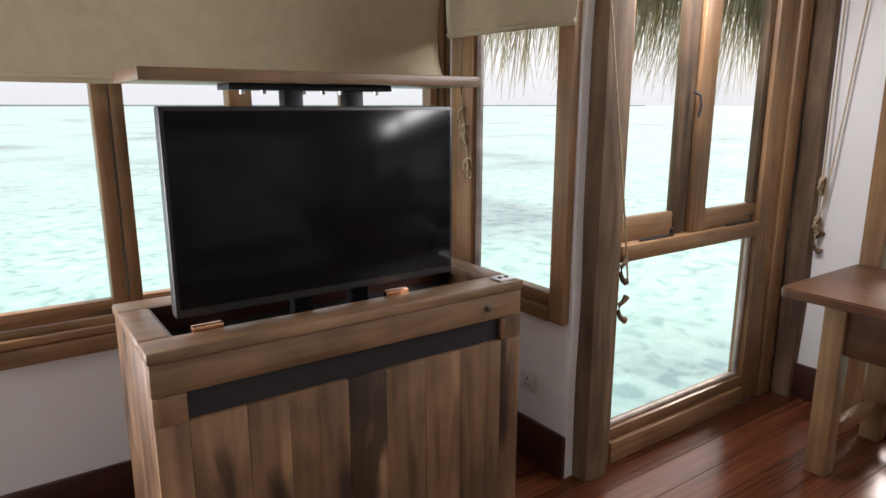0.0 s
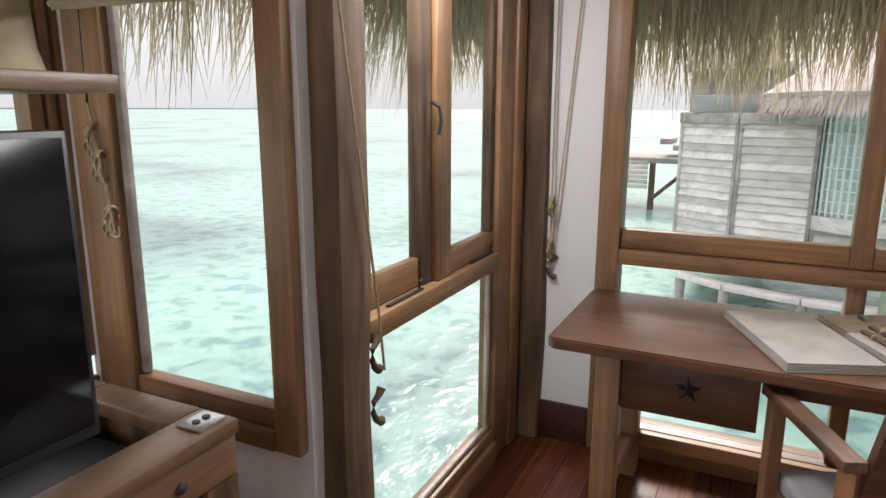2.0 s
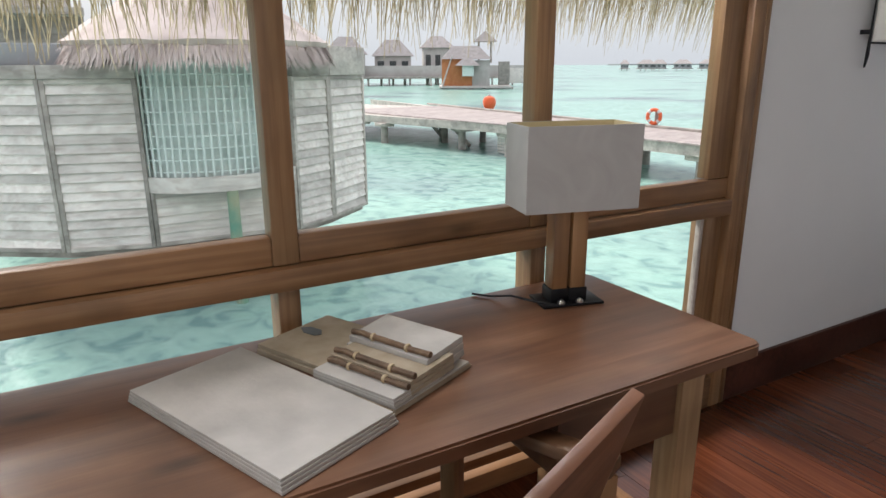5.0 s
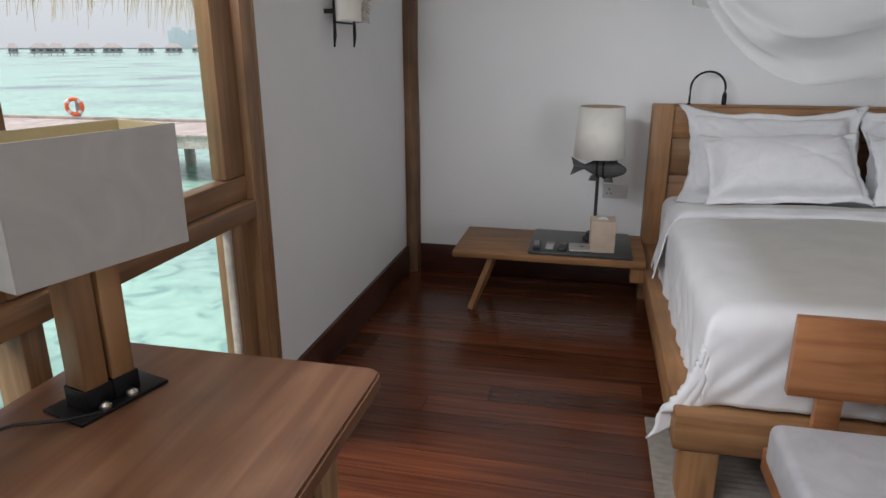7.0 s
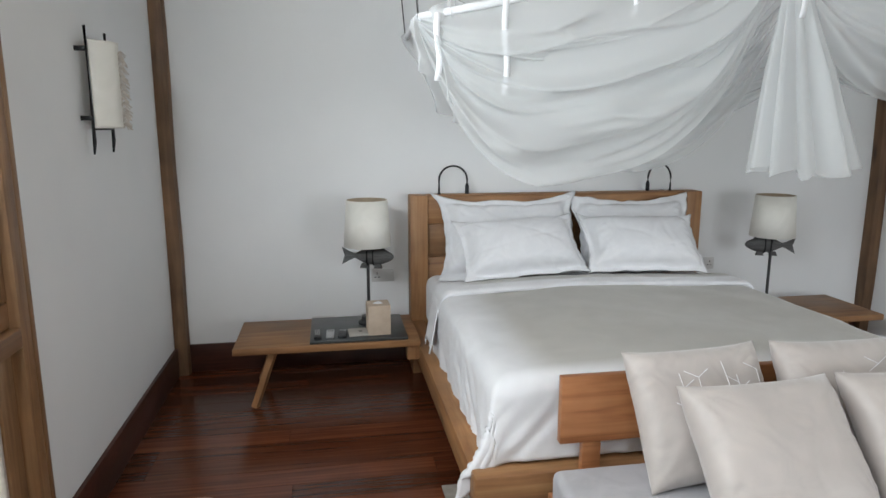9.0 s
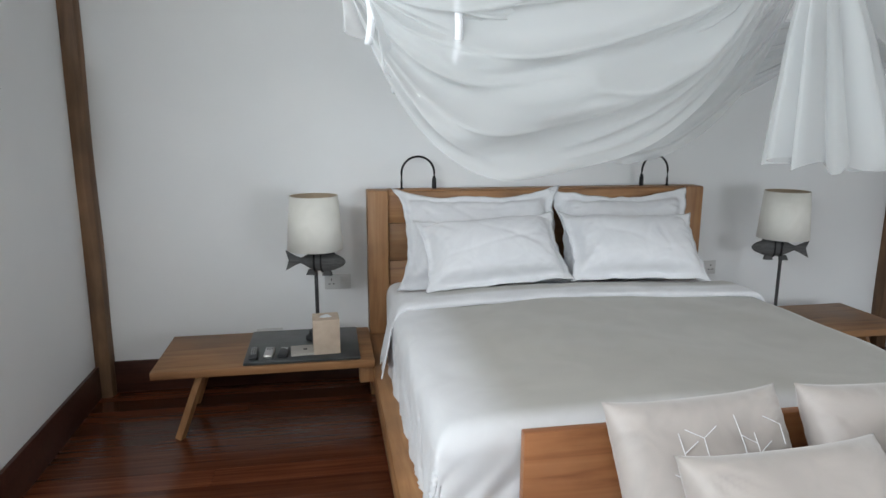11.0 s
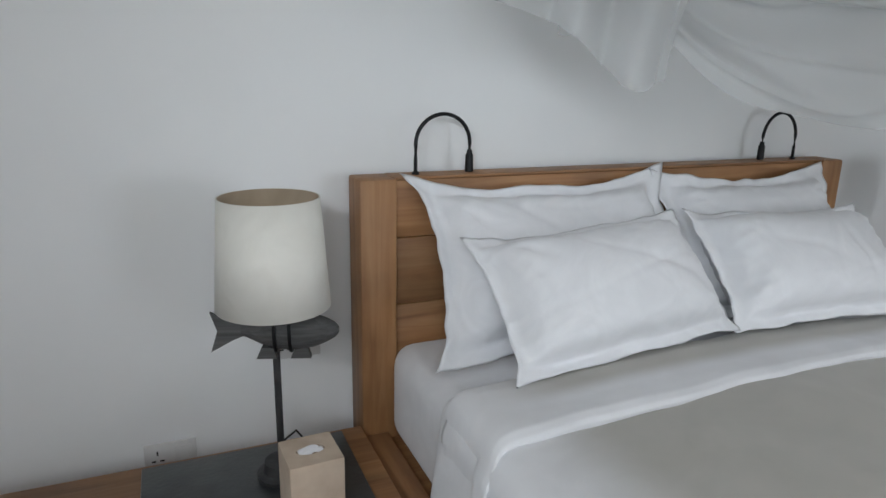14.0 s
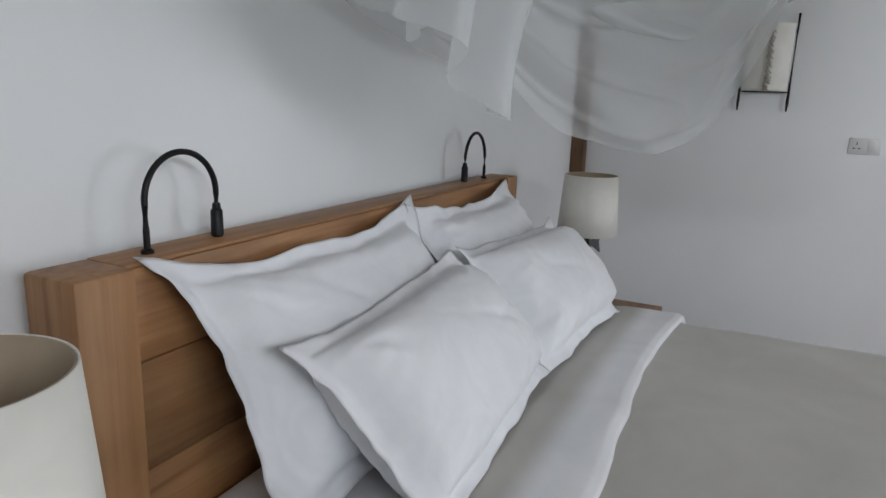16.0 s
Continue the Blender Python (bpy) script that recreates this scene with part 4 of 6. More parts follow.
def bench(label, x_in, x_out, y0=-3.4, y1=-2.872, top=0.371):
    s = 1 if x_out > x_in else -1
    w = abs(x_out - x_in)
    ob = thing("bedside_bench", label, "side table", (x_in, y0, 0), group="bedside benches")
    d = y1 - y0

    def X(a, b):
        return (min(s * a, s * b), max(s * a, s * b))

    part("seat_board", box(*X(0, w), 0, d, top - 0.04, top, 0.006), M_HEAD_X if s > 0 else M_HEAD_X, ob)
    part("apron", box(*X(0.1, w - 0.16), d / 2 - 0.015, d / 2 + 0.015, top - 0.1, top - 0.041, 0.003), M_HEAD_X, ob)
    for yy, yl in ((0.1, 0.05), (d - 0.1, d - 0.06)):
        bm = tube([(s * (w - 0.22), yy, top - 0.041), (s * (w - 0.1), yl, 0.0)], 0.024, 4)
        part("leg", bm, M_HEAD_Z, ob, "", None)
    part("support", box(*X(0.0, 0.075), d - 0.13, d - 0.03, 0.24, top - 0.041, 0.006), M_HEAD_Z, ob)
    return ob


bench("low brown wooden bench used as a bedside table", 1.86, 2.911)
bench("low brown wooden bench used as a bedside table", -0.19, -1.22)

slate = thing("slate_tray", "thin dark slate slab lying on the bedside bench", "tray", (2.21, -3.125, 0.371))
part("slab", box(-0.28, 0.28, -0.24, 0.24, 0, 0.016, 0.004), M_SLATE, slate)


def remote(x, y, rz, l, w, mat, label, buttons):
    ob = thing("remote_control", label, "remote control", (x, y - 0.035, 0.387), rz)
    part("body", rounded_slab(-w / 2, w / 2, -l / 2, l / 2, 0, 0.017, 0.006, 3), mat, ob)
    for i in range(buttons):
        part("button", box(-w * 0.34 + (i % 3) * w * 0.25, -w * 0.2 + (i % 3) * w * 0.25, -l * 0.38 + (i // 3) * l * 0.14, -l * 0.31 + (i // 3) * l * 0.14, 0.017, 0.019, 0.0008), M_IRON if mat != M_PLASTIC else M_CHROME, ob)
    return ob


remote(2.45, -2.96, 3, 0.15, 0.042, M_PLASTIC, "black remote control on the slate slab", 15)
remote(2.375, -2.955, -2, 0.13, 0.045, M_CHROME, "silver remote control with dark buttons", 6)
remote(2.305, -2.95, -4, 0.12, 0.05, M_PLASTIC, "small black remote control", 4)
pad = thing("notepad", "square grey notepad on the slate slab", "notepad", (2.2, -3.005, 0.387), 4)
part("page_block", box(-0.07, 0.07, -0.062, 0.062, 0, 0.012, 0.001), M_PAPER, pad)
part("logo", lathe([(0.012, 0.0122), (0.0, 0.0124)], 16), M_IRON, pad)

tb = thing("tissue_box", "square beige stone tissue box with a tissue in the top slot", "tissue box", (2.094, -3.01, 0.387), 3)
bm = box(-0.065, 0.065, -0.065, -0.055, 0, 0.175, 0.002)
add_box(bm, -0.065, 0.065, 0.055, 0.065, 0, 0.175, 0.002)
add_box(bm, -0.065, -0.055, -0.055, 0.055, 0, 0.175, 0.0)
add_box(bm, 0.055, 0.065, -0.055, 0.055, 0, 0.175, 0.0)
part("box", bm, M_STONE, tb)


def box_lid():
    bm = bmesh.new()
    n = 32
    inner = [bm.verts.new((0.035 * math.cos(2 * math.pi * k / n), 0.02 * math.sin(2 * math.pi * k / n), 0.176)) for k in range(n)]
    outer = []
    for k in range(n):
        a = 2 * math.pi * k / n
        q = 0.064 / max(abs(math.cos(a)), abs(math.sin(a)))
        outer.append(bm.verts.new((q * math.cos(a), q * math.sin(a), 0.176)))
    for k in range(n):
        j = (k + 1) % n
        bm.faces.new((inner[k], inner[j], outer[j], outer[k])[::-1])
    bmesh.ops.recalc_face_normals(bm, faces=bm.faces[:])
    bmesh.ops.solidify(bm, geom=bm.faces[:], thickness=0.006)
    return bm


part("lid", box_lid(), M_STONE, tb, "", 30)
part("tissue", grid_sheet(10, 10, lambda u, v: Vector(((u - 0.5) * 0.06, (v - 0.5) * 0.03, 0.173 + 0.012 * math.sin(u * 3.1) * math.sin(v * 3.1) + 0.006 * noise.noise(Vector((u * 4, v * 4, 1)))))), M_LINEN, tb, "crumpled white tissue", True)

# ---- fish lamps ----


def fish_mesh():
    """A carved fish along +x, its head at +x; 0.3 long."""
    bm = bmesh.new()
    rings = []
    prof = [(-0.08, 0.012, 0.008), (-0.065, 0.017, 0.012), (-0.03, 0.035, 0.02), (0.01, 0.046, 0.027), (0.05, 0.047, 0.03), (0.09, 0.04, 0.028), (0.12, 0.028, 0.022), (0.14, 0.017, 0.014), (0.148, 0.006, 0.006)]
    for x, h, w in prof:
        rings.append([bm.verts.new((x, w * math.cos(a), h * math.sin(a))) for a in (2 * math.pi * k / 16 for k in range(16))])
    for a, b in zip(rings, rings[1:]):
        for k in range(16):
            bm.faces.new((a[k], a[(k + 1) % 16], b[(k + 1) % 16], b[k]))
    bm.faces.new(rings[0][::-1]), bm.faces.new(rings[-1])
    bmesh.ops.recalc_face_normals(bm, faces=bm.faces[:])
    return bm


def fin(pts, w):
    bm = bmesh.new()
    a = [bm.verts.new((x, w, z)) for x, z in pts]
    b = [bm.verts.new((x, -w, z)) for x, z in pts]
    bm.faces.new(a), bm.faces.new(b[::-1])
    for i in range(len(pts)):
        j = (i + 1) % len(pts)
        bm.faces.new((a[j], a[i], b[i], b[j]))
    bmesh.ops.recalc_face_normals(bm, faces=bm.faces[:])
    return bm


def fish_lamp(x, y, z, rz, label):
    ob = thing("table_lamp", label, "table lamp", (x, y, z), rz, "fish lamps")
    part("base", lathe([(0.065, 0), (0.066, 0.012), (0.05, 0.02), (0.045, 0.045), (0.012, 0.05), (0.0, 0.05)], 28), M_IRON, ob)
    part("stem", lathe([(0.0095, 0.05), (0.0095, 0.44)], 16), M_IRON, ob)
    fish = part("fish", fish_mesh(), M_CARVED, ob, "carved dark fish")
    part("tail_fin", fin([(-0.075, 0.012), (-0.1, 0.02), (-0.15, 0.045), (-0.135, 0.0), (-0.152, -0.05), (-0.1, -0.022), (-0.075, -0.012)], 0.004), M_CARVED, fish, "", None)
    part("dorsal_fin", fin([(0.02, 0.044), (0.03, 0.058), (0.09, 0.052), (0.1, 0.036)], 0.004), M_CARVED, fish, "", None)
    for fx in (-0.035, 0.045):
        part("pectoral_fin", fin([(fx, -0.04), (fx + 0.028, -0.04), (fx + 0.036, -0.066), (fx - 0.012, -0.066)], 0.01), M_CARVED, fish, "", None)
    for fx in (0.0, 0.035):
        part("binding", lathe([(0.052, -0.004), (0.054, 0.0), (0.052, 0.004)], 24, pose(fx, 0, 0, 0, 90, 0) @ Matrix.Diagonal((1.0, 0.62, 1, 1))), M_BLACK, fish)
    for o in (fish,):
        o.matrix_basis = pose(0.0, -0.015, 0.425, 0, 0, -18) @ Matrix.Diagonal((1.07, 1.1, 1.12, 1))
    sh = part("shade", lathe([(0.143, 0.487), (0.123, 0.765)], 48), M_SHADE, ob, "off-white drum shade", True)
    bmesh_shade(sh)
    lining = part("shade_lining", lathe([(0.1395, 0.4875), (0.1195, 0.7645)], 48), M_LINING, sh, "tan paper lining", True)
    bmesh_shade(lining)
    part("socket_rod", lathe([(0.012, 0.44), (0.012, 0.53), (0.0, 0.53)], 12), M_BLACK, ob)
    part("spider", box(-0.134, 0.134, -0.002, 0.002, 0.525, 0.529, 0), M_BLACK, ob)
    part("cord", tube([(0.06, 0.02, 0.012), (0.09, 0.07, 0.03), (0.06, 0.11, 0.06), (0.02, 0.1, 0.04), (0.03, 0.13, 0.02)], 0.0035, 6), M_BLACK, ob)
    return ob


def bmesh_shade(ob):
    """Opens a closed drum into a thin shell."""
    bm = bmesh.new()
    bm.from_mesh(ob.data)
    bmesh.ops.delete(bm, geom=[f for f in bm.faces if len(f.verts) > 4], context="FACES_ONLY")
    bmesh.ops.solidify(bm, geom=bm.faces[:], thickness=0.0025)
    bm.to_mesh(ob.data)
    bm.free()


fish_lamp(2.137, -3.2, 0.387, 180, "table lamp with a carved fish stem and off-white shade")
fish_lamp(-0.575, -3.185, 0.372, 0, "table lamp with a carved fish stem and off-white shade")

# ---- wall sconces ----


def sconce(x, y, z, rz, label):
    """Local: wall behind at y = 0, facing -y; z is the lower tip."""
    ob = thing("wall_sconce", label, "wall lamp", (x, y, z), rz, "wall sconces")
    for sx in (-0.125, 0.125):
        part("rod", tube([(sx, -0.04, 0.0), (sx, -0.045, 0.05), (sx, -0.045, 0.52)], 0.007, 8, [0.6, 1.2, 0.9]), M_BLACK, ob)
        for zz in (0.14, 0.42):
            part("bracket", box(sx - 0.005, sx + 0.005, -0.045, 0, zz, zz + 0.02, 0.001), M_BLACK, ob)
    part("cross_bar", box(-0.125, 0.125, -0.05, -0.042, 0.1, 0.108, 0.001), M_BLACK, ob)

    def sheet(u, v):
        return Vector((-0.115 + 0.23 * u, -0.05 - 0.075 * math.sin(math.pi * u) ** 0.8 - 0.006 * (u > 0.52), 0.108 + 0.36 * v))

    part("shade", grid_sheet(32, 24, sheet, 0.003), M_SHADE, ob, "curved off-white paper shade with a frayed seam", True)
    fr = bmesh.new()
    random.seed(11)
    for k in range(110):
        zz = 0.112 + 0.32 * random.random() ** 1.3
        x0 = 0.0 + 0.012 * random.random()
        merge(fr, tube([(x0, -0.128, zz), (x0 - 0.012 * random.random(), -0.14, zz + 0.01), (x0 + 0.03 * (random.random() - 0.4), -0.145 - 0.02 * random.random(), zz - 0.012)], 0.0022, 4))
    part("fringe", fr, M_FIBRE, ob, "frayed fibre fringe", None)
    return ob


sconce(XE, -2.4, 1.465, -90, "dark metal wall sconce with a paper shade on the plastered wall")
sconce(XW, -2.52, 1.462, 90, "dark metal wall sconce with a paper shade on the plastered wall")

# ---- sockets and switches ----


def socket_plate(x, y, z, rz, w, label, gangs):
    """Local: wall behind at y = 0, facing -y."""
    ob = thing("wall_socket", label, "socket", (x, y, z), rz, "sockets")
    part("plate", box(-w / 2, w / 2, -0.01, 0, -0.044, 0.044, 0.003), M_WHITE_PLASTIC, ob)
    for g in range(gangs):
        cx = -w / 2 + w * (g + 0.5) / gangs
        if g % 2 == 0:
            for px, pz, pw, ph in ((0, 0.014, 0.005, 0.014), (-0.012, -0.012, 0.012, 0.005), (0.012, -0.012, 0.012, 0.005)):
                part("slot", box(cx + px - pw / 2, cx + px + pw / 2, -0.0115, -0.01, pz - ph / 2, pz + ph / 2, 0), M_PLASTIC, ob)
        else:
            part("rocker", box(cx - 0.024, cx + 0.024, -0.014, -0.01, -0.03, 0.03, 0.002), M_WHITE_PLASTIC, ob)
    return ob


socket_plate(XB, 1.92, 0.35, -90, 0.087, "white wall socket low on the plastered bay wall", 1)
socket_plate(2.02, YS, 0.6, 180, 0.15, "white double socket beside the headboard", 2)
socket_plate(-0.3, YS, 0.6, 180, 0.22, "white row of three sockets beside the headboard", 3)
socket_plate(2.42, YS, 0.29, 180, 0.15, "white double socket behind the bedside bench", 2)
socket_plate(XW, -1.99, 1.294, 90, 0.15, "white light switch on the wall", 2)

# ---- sofa bench at the foot of the bed, with cushions ----
sofa = thing("sofa_bench", "wooden day sofa with a grey seat below the bed", "sofa", (0.775, -1.36, 0))
part("back_board", box(-0.8, 0.8, -0.015, 0.02, 0.475, 0.725, 0.004), M_SOFA_X, sofa, "smooth reddish wooden back board")
for x in (-0.68, 0.68):
    part("back_post", box(x - 0.035, x + 0.035, -0.013, 0.018, 0.0, 0.474, 0.003), M_SOFA_X, sofa)
    part("front_leg", box(x - 0.035, x + 0.035, 0.7, 0.76, 0.0, 0.3, 0.003), M_SOFA_X, sofa)
part("seat_frame", box(-0.84, 0.84, 0.02, 0.78, 0.22, 0.295, 0.004), M_SOFA_X, sofa)
part("seat_cushion", rounded_slab(-0.86, 0.86, 0.1, 0.82, 0.296, 0.435, 0.03, 4), M_GREY_FABRIC, sofa, "firm grey seat cushion")


def patterned_cushion(m, seed, label):
    ob = soft("cushion", label, "cushion", m, 0.52, 0.46, 0.16, M_CUSHION, 0.0, seed, "sofa cushions")
    # pale stitched hexagon lines on the front
    me = ob.children[0].data
    pts = {}
    for v in me.vertices:
        if v.co.y > 0.0:
            pts[(round(v.co.x / 0.0125), round(v.co.z / 0.0125))] = v.co.y

    def surf(x, z):
        best = max((y for (i, j), y in pts.items() if abs(i * 0.0125 - x) < 0.02 and abs(j * 0.0125 - z) < 0.02), default=0.0)
        return best + 0.003

    random.seed(seed)
    thread = bmesh.new()
    for _ in range(9):
        cx, cz = -0.2 + 0.14 * random.random() if random.random() < 0.8 else 0.2 * random.random(), 0.06 + 0.36 * random.random()
        for arm in range(3):
            a = radians(30 + 120 * arm + random.choice((0, 60)))
            x2, z2 = cx + 0.05 * math.cos(a), cz + 0.05 * math.sin(a)
            if abs(x2) < 0.22 and 0.04 < z2 < 0.46:
                merge(thread, tube([(cx, surf(cx, cz), cz), ((cx + x2) / 2, surf((cx + x2) / 2, (cz + z2) / 2), (cz + z2) / 2), (x2, surf(x2, z2), z2)], 0.0013, 4))
    if len(thread.verts):
        part("stitching", thread, M_LINEN, ob.children[0], "pale embroidered lines", None)["kind"] = "stuff"
    return ob


patterned_cushion(lean(1.12, -1.06, 0.437, 31, 4), 21, "taupe satin cushion with pale embroidered hexagon lines")
patterned_cushion(lean(0.57, -1.06, 0.437, 31, -2), 22, "taupe satin cushion with pale embroidered hexagon lines")
soft("cushion", "plain taupe satin cushion on the day sofa", "cushion", lean(1.03, -0.78, 0.437, 40, 2), 0.54, 0.46, 0.19, M_CUSHION, 0.0, 23, "sofa cushions")
soft("cushion", "plain taupe satin cushion on the day sofa", "cushion", lean(0.48, -0.78, 0.437, 40, -3), 0.54, 0.46, 0.19, M_CUSHION, 0.0, 24, "sofa cushions")

rug = thing("rug", "flat grey-brown ribbed rug under the foot of the bed", "rug", (0.8, -1.2, 0.0))
part("weave", grid_sheet(60, 120, lambda u, v: Vector((-1.1 + 2.2 * u, -0.72 + 1.9 * v, 0.011 + 0.0015 * math.sin(v * 380))), 0.008), M_RUG, rug, "", None)

# ---- things on the desk ----
DT = 0.776  # desk top


# local x runs towards the window, local -y along the desk
def tie(ob, x, y, z, l):
    """A twig held by two thread ties."""
    pts = [(x + l * k / 8, y + 0.004 * noise.noise(Vector((k * 0.9, x * 9, 1))), z + 0.003 * noise.noise(Vector((k * 0.7, 3, y * 9)))) for k in range(9)]
    tw = part("twig", tube(pts, 0.0075, 7), M_POST, ob, "thin brown twig spine")
    for q in (0.28, 0.72):
        part("thread", lathe([(0.0095, -0.004), (0.011, 0), (0.0095, 0.004)], 10, pose(x + l * q, y, z, 0, 90, 0)), M_ROPE, tw)


folder = thing("folder", "large pale handmade-paper folder lying on the desk", "folder", (2.622, 0.592, DT), 22)
for k in range(4):
    part("sheet", box(0.002 * k, 0.53 - 0.003 * k, -0.297 + 0.003 * k, -0.001 * k, 0.0076 * k, 0.0076 * k + 0.007, 0.001), M_PAPER, folder)
back_folder = thing("folder", "mottled grey handmade-paper folder with a printed leaf and twine", "folder", (2.83, 0.32, DT), 24)
part("board", box(0.16, 0.42, -0.27, -0.01, 0, 0.014, 0.001), M_PAPER_OLD, back_folder)
part("board", box(0.17, 0.42, -0.26, -0.015, 0.015, 0.026, 0.001), M_PAPER_OLD, back_folder)
part("leaf_print", fin([(0.33, 0.0), (0.35, 0.02), (0.39, 0.02), (0.41, 0.0), (0.38, -0.018), (0.34, -0.016)], 0.0006), M_SLATE, back_folder, "dark printed leaf", None).matrix_basis = pose(0, -0.15, 0.027, 90, 0, 0)
part("twine", tube([(0.19, -0.03, 0.028), (0.2, -0.1, 0.031), (0.185, -0.16, 0.029), (0.22, -0.2, 0.03)], 0.0018, 5), M_ROPE, back_folder)
base_folder = thing("folder", "thin grey-brown folder under a stack of small notebooks", "folder", (2.762, 0.312, DT), 24)
for k in range(3):
    part("sheet", box(0.0, 0.23 + 0.004 * k, -0.29 + 0.006 * k, -0.002 * k, 0.0062 * k, 0.0062 * k + 0.0057, 0.001), M_PAPER if k == 2 else M_PAPER_OLD, base_folder)
stack = (
    (0.0, 0.0, 0.007, 0, -0.048, M_PAPER, "small pale notebook bound with a twig"),
    (0.0, -0.058, 0.0125, -2, -0.014, M_PAPER_OLD, "small tan notebook bound with a twig"),
    (0.015, -0.12, 0.0175, -4, -0.03, M_PAPER, "small pale notebook bound with a twig"),
)
for x, y, h, tip, ty, mat, lab in stack:
    nb = thing("notebook", lab, "notebook", group="twig-bound notebooks")
    nb.matrix_basis = pose(2.762, 0.312, DT, 0, 0, 24) @ pose(x, y, 0.019, tip, 0, 0)
    for q in range(3):
        part("page_block", box(0.0012 * q, 0.245 - 0.001 * q, -0.16, -0.0015 * q * (h > 0.015) * 6, h * q, h * (q + 0.95), 0.001), mat, nb)
    tie(nb, 0.0, ty, 3 * h + 0.007, 0.24)

dl = thing("desk_lamp", "table lamp with two wooden uprights and a grey-white box shade", "table lamp", (3.125, -0.455, DT), -15)
part("base_plate", box(-0.06, 0.06, -0.1, 0.1, 0, 0.008, 0.002), M_BLACK, dl)
for sy in (-0.048, 0.012):
    part("upright", box(-0.03, 0.03, sy, sy + 0.05, 0.035, 0.3, 0.003), M_HEAD_Z, dl)
    part("upright_cap", box(-0.024, 0.024, sy + 0.006, sy + 0.044, 0.3, 0.335, 0.002), M_HEAD_Z, dl)
    part("foot_bracket", box(-0.034, 0.034, sy - 0.004, sy + 0.054, 0.008, 0.05, 0.001), M_BLACK, dl)
    part("bolt", lathe([(0.012, 0), (0.012, 0.006), (0.005, 0.012), (0, 0.012)], 12, pose(-0.045, sy + 0.025, 0.008)), M_CHROME, dl)


def box_shade(w, l, h, t):
    bm = box(-w / 2, w / 2, -l / 2, -l / 2 + t, 0, h, 0.001)
    add_box(bm, -w / 2, w / 2, l / 2 - t, l / 2, 0, h, 0.001)
    add_box(bm, -w / 2, -w / 2 + t, -l / 2 + t, l / 2 - t, 0, h, 0)
    add_box(bm, w / 2 - t, w / 2, -l / 2 + t, l / 2 - t, 0, h, 0)
    return bm


sh = box_shade(0.17, 0.355, 0.245, 0.003)
sh.transform(Matrix.Translation((0, 0, 0.3)))
part("shade", sh, M_BOX_SHADE, dl, "grey-white rectangular fabric shade", None)
lining = box_shade(0.1635, 0.3485, 0.243, 0.002)
lining.transform(Matrix.Translation((0, 0, 0.301)))
part("shade_lining", lining, M_GOLD_LINING, dl, "yellowish paper lining", None)
part("shade_frame", box(-0.083, 0.083, -0.004, 0.004, 0.34, 0.345, 0), M_BLACK, dl)
part("bulb", lathe([(0.0, 0.45), (0.025, 0.435), (0.03, 0.415), (0.014, 0.37), (0.014, 0.336)], 16), M_WHITE_PLASTIC, dl)
part("cord", tube([(-0.05, 0.05, 0.006), (-0.02, 0.11, 0.012), (0.03, 0.17, 0.02), (0.08, 0.22, 0.006), (0.12, 0.27, 0.005)], 0.0035, 6), M_BLACK, dl, "black power cord")

# ---- desk chair ----
M_CHAIR_X = wood("chair_arm_wood", (0.13, 0.06, 0.03), (0.22, 0.11, 0.055), (0.32, 0.18, 0.1), "x", 0.45)
M_CHAIR_Y = wood("chair_back_wood", (0.09, 0.035, 0.018), (0.15, 0.062, 0.032), (0.21, 0.095, 0.05), "y", 0.45, 0.7, 0.1, 0.3)
chair = thing("armchair", "low wooden armchair with a grey seat pushed up to the desk", "chair", (2.59, 0.28, 0), 23)
for sy in (-1, 1):
    y = sy * 0.27
    part("front_leg", box(0.17, 0.215, y - 0.022, y + 0.022, 0, 0.67, 0.004), M_HEAD_Z, chair)
    bm = tube([(-0.2, y, 0.0), (-0.2, y, 0.3), (-0.2, y, 0.672)], 0.03, 4)
    part("rear_leg", bm, M_HEAD_Z, chair, "", None)
    part("arm", box(-0.225, 0.24, y - 0.03, y + 0.03, 0.672, 0.705, 0.006), M_CHAIR_X, chair)
    part("side_rail", box(-0.2, 0.17, y - 0.015, y + 0.015, 0.27, 0.33, 0.003), M_HEAD_X, chair)
part("front_rail", box(0.17, 0.2, -0.248, 0.248, 0.29, 0.35, 0.003), M_HEAD_Y, chair)
part("rear_rail", box(-0.22, -0.19, -0.248, 0.248, 0.27, 0.33, 0.003), M_HEAD_Y, chair)
part("seat_board", box(-0.2, 0.2, -0.247, 0.247, 0.345, 0.36, 0.003), M_HEAD_Y, chair)
part("seat_cushion", rounded_slab(-0.18, 0.22, -0.24, 0.24, 0.361, 0.43, 0.022, 4), M_GREY_FABRIC, chair, "grey seat cushion with rounded edges")
bm = box(-0.014, 0.014, -0.235, 0.235, 0, 0.42, 0.005)
bm.transform(pose(-0.155, 0, 0.49, 0, -16, 0))
part("backrest", bm, M_CHAIR_Y, chair, "leaning solid wooden back board")

# ---- ropes and cleats ----


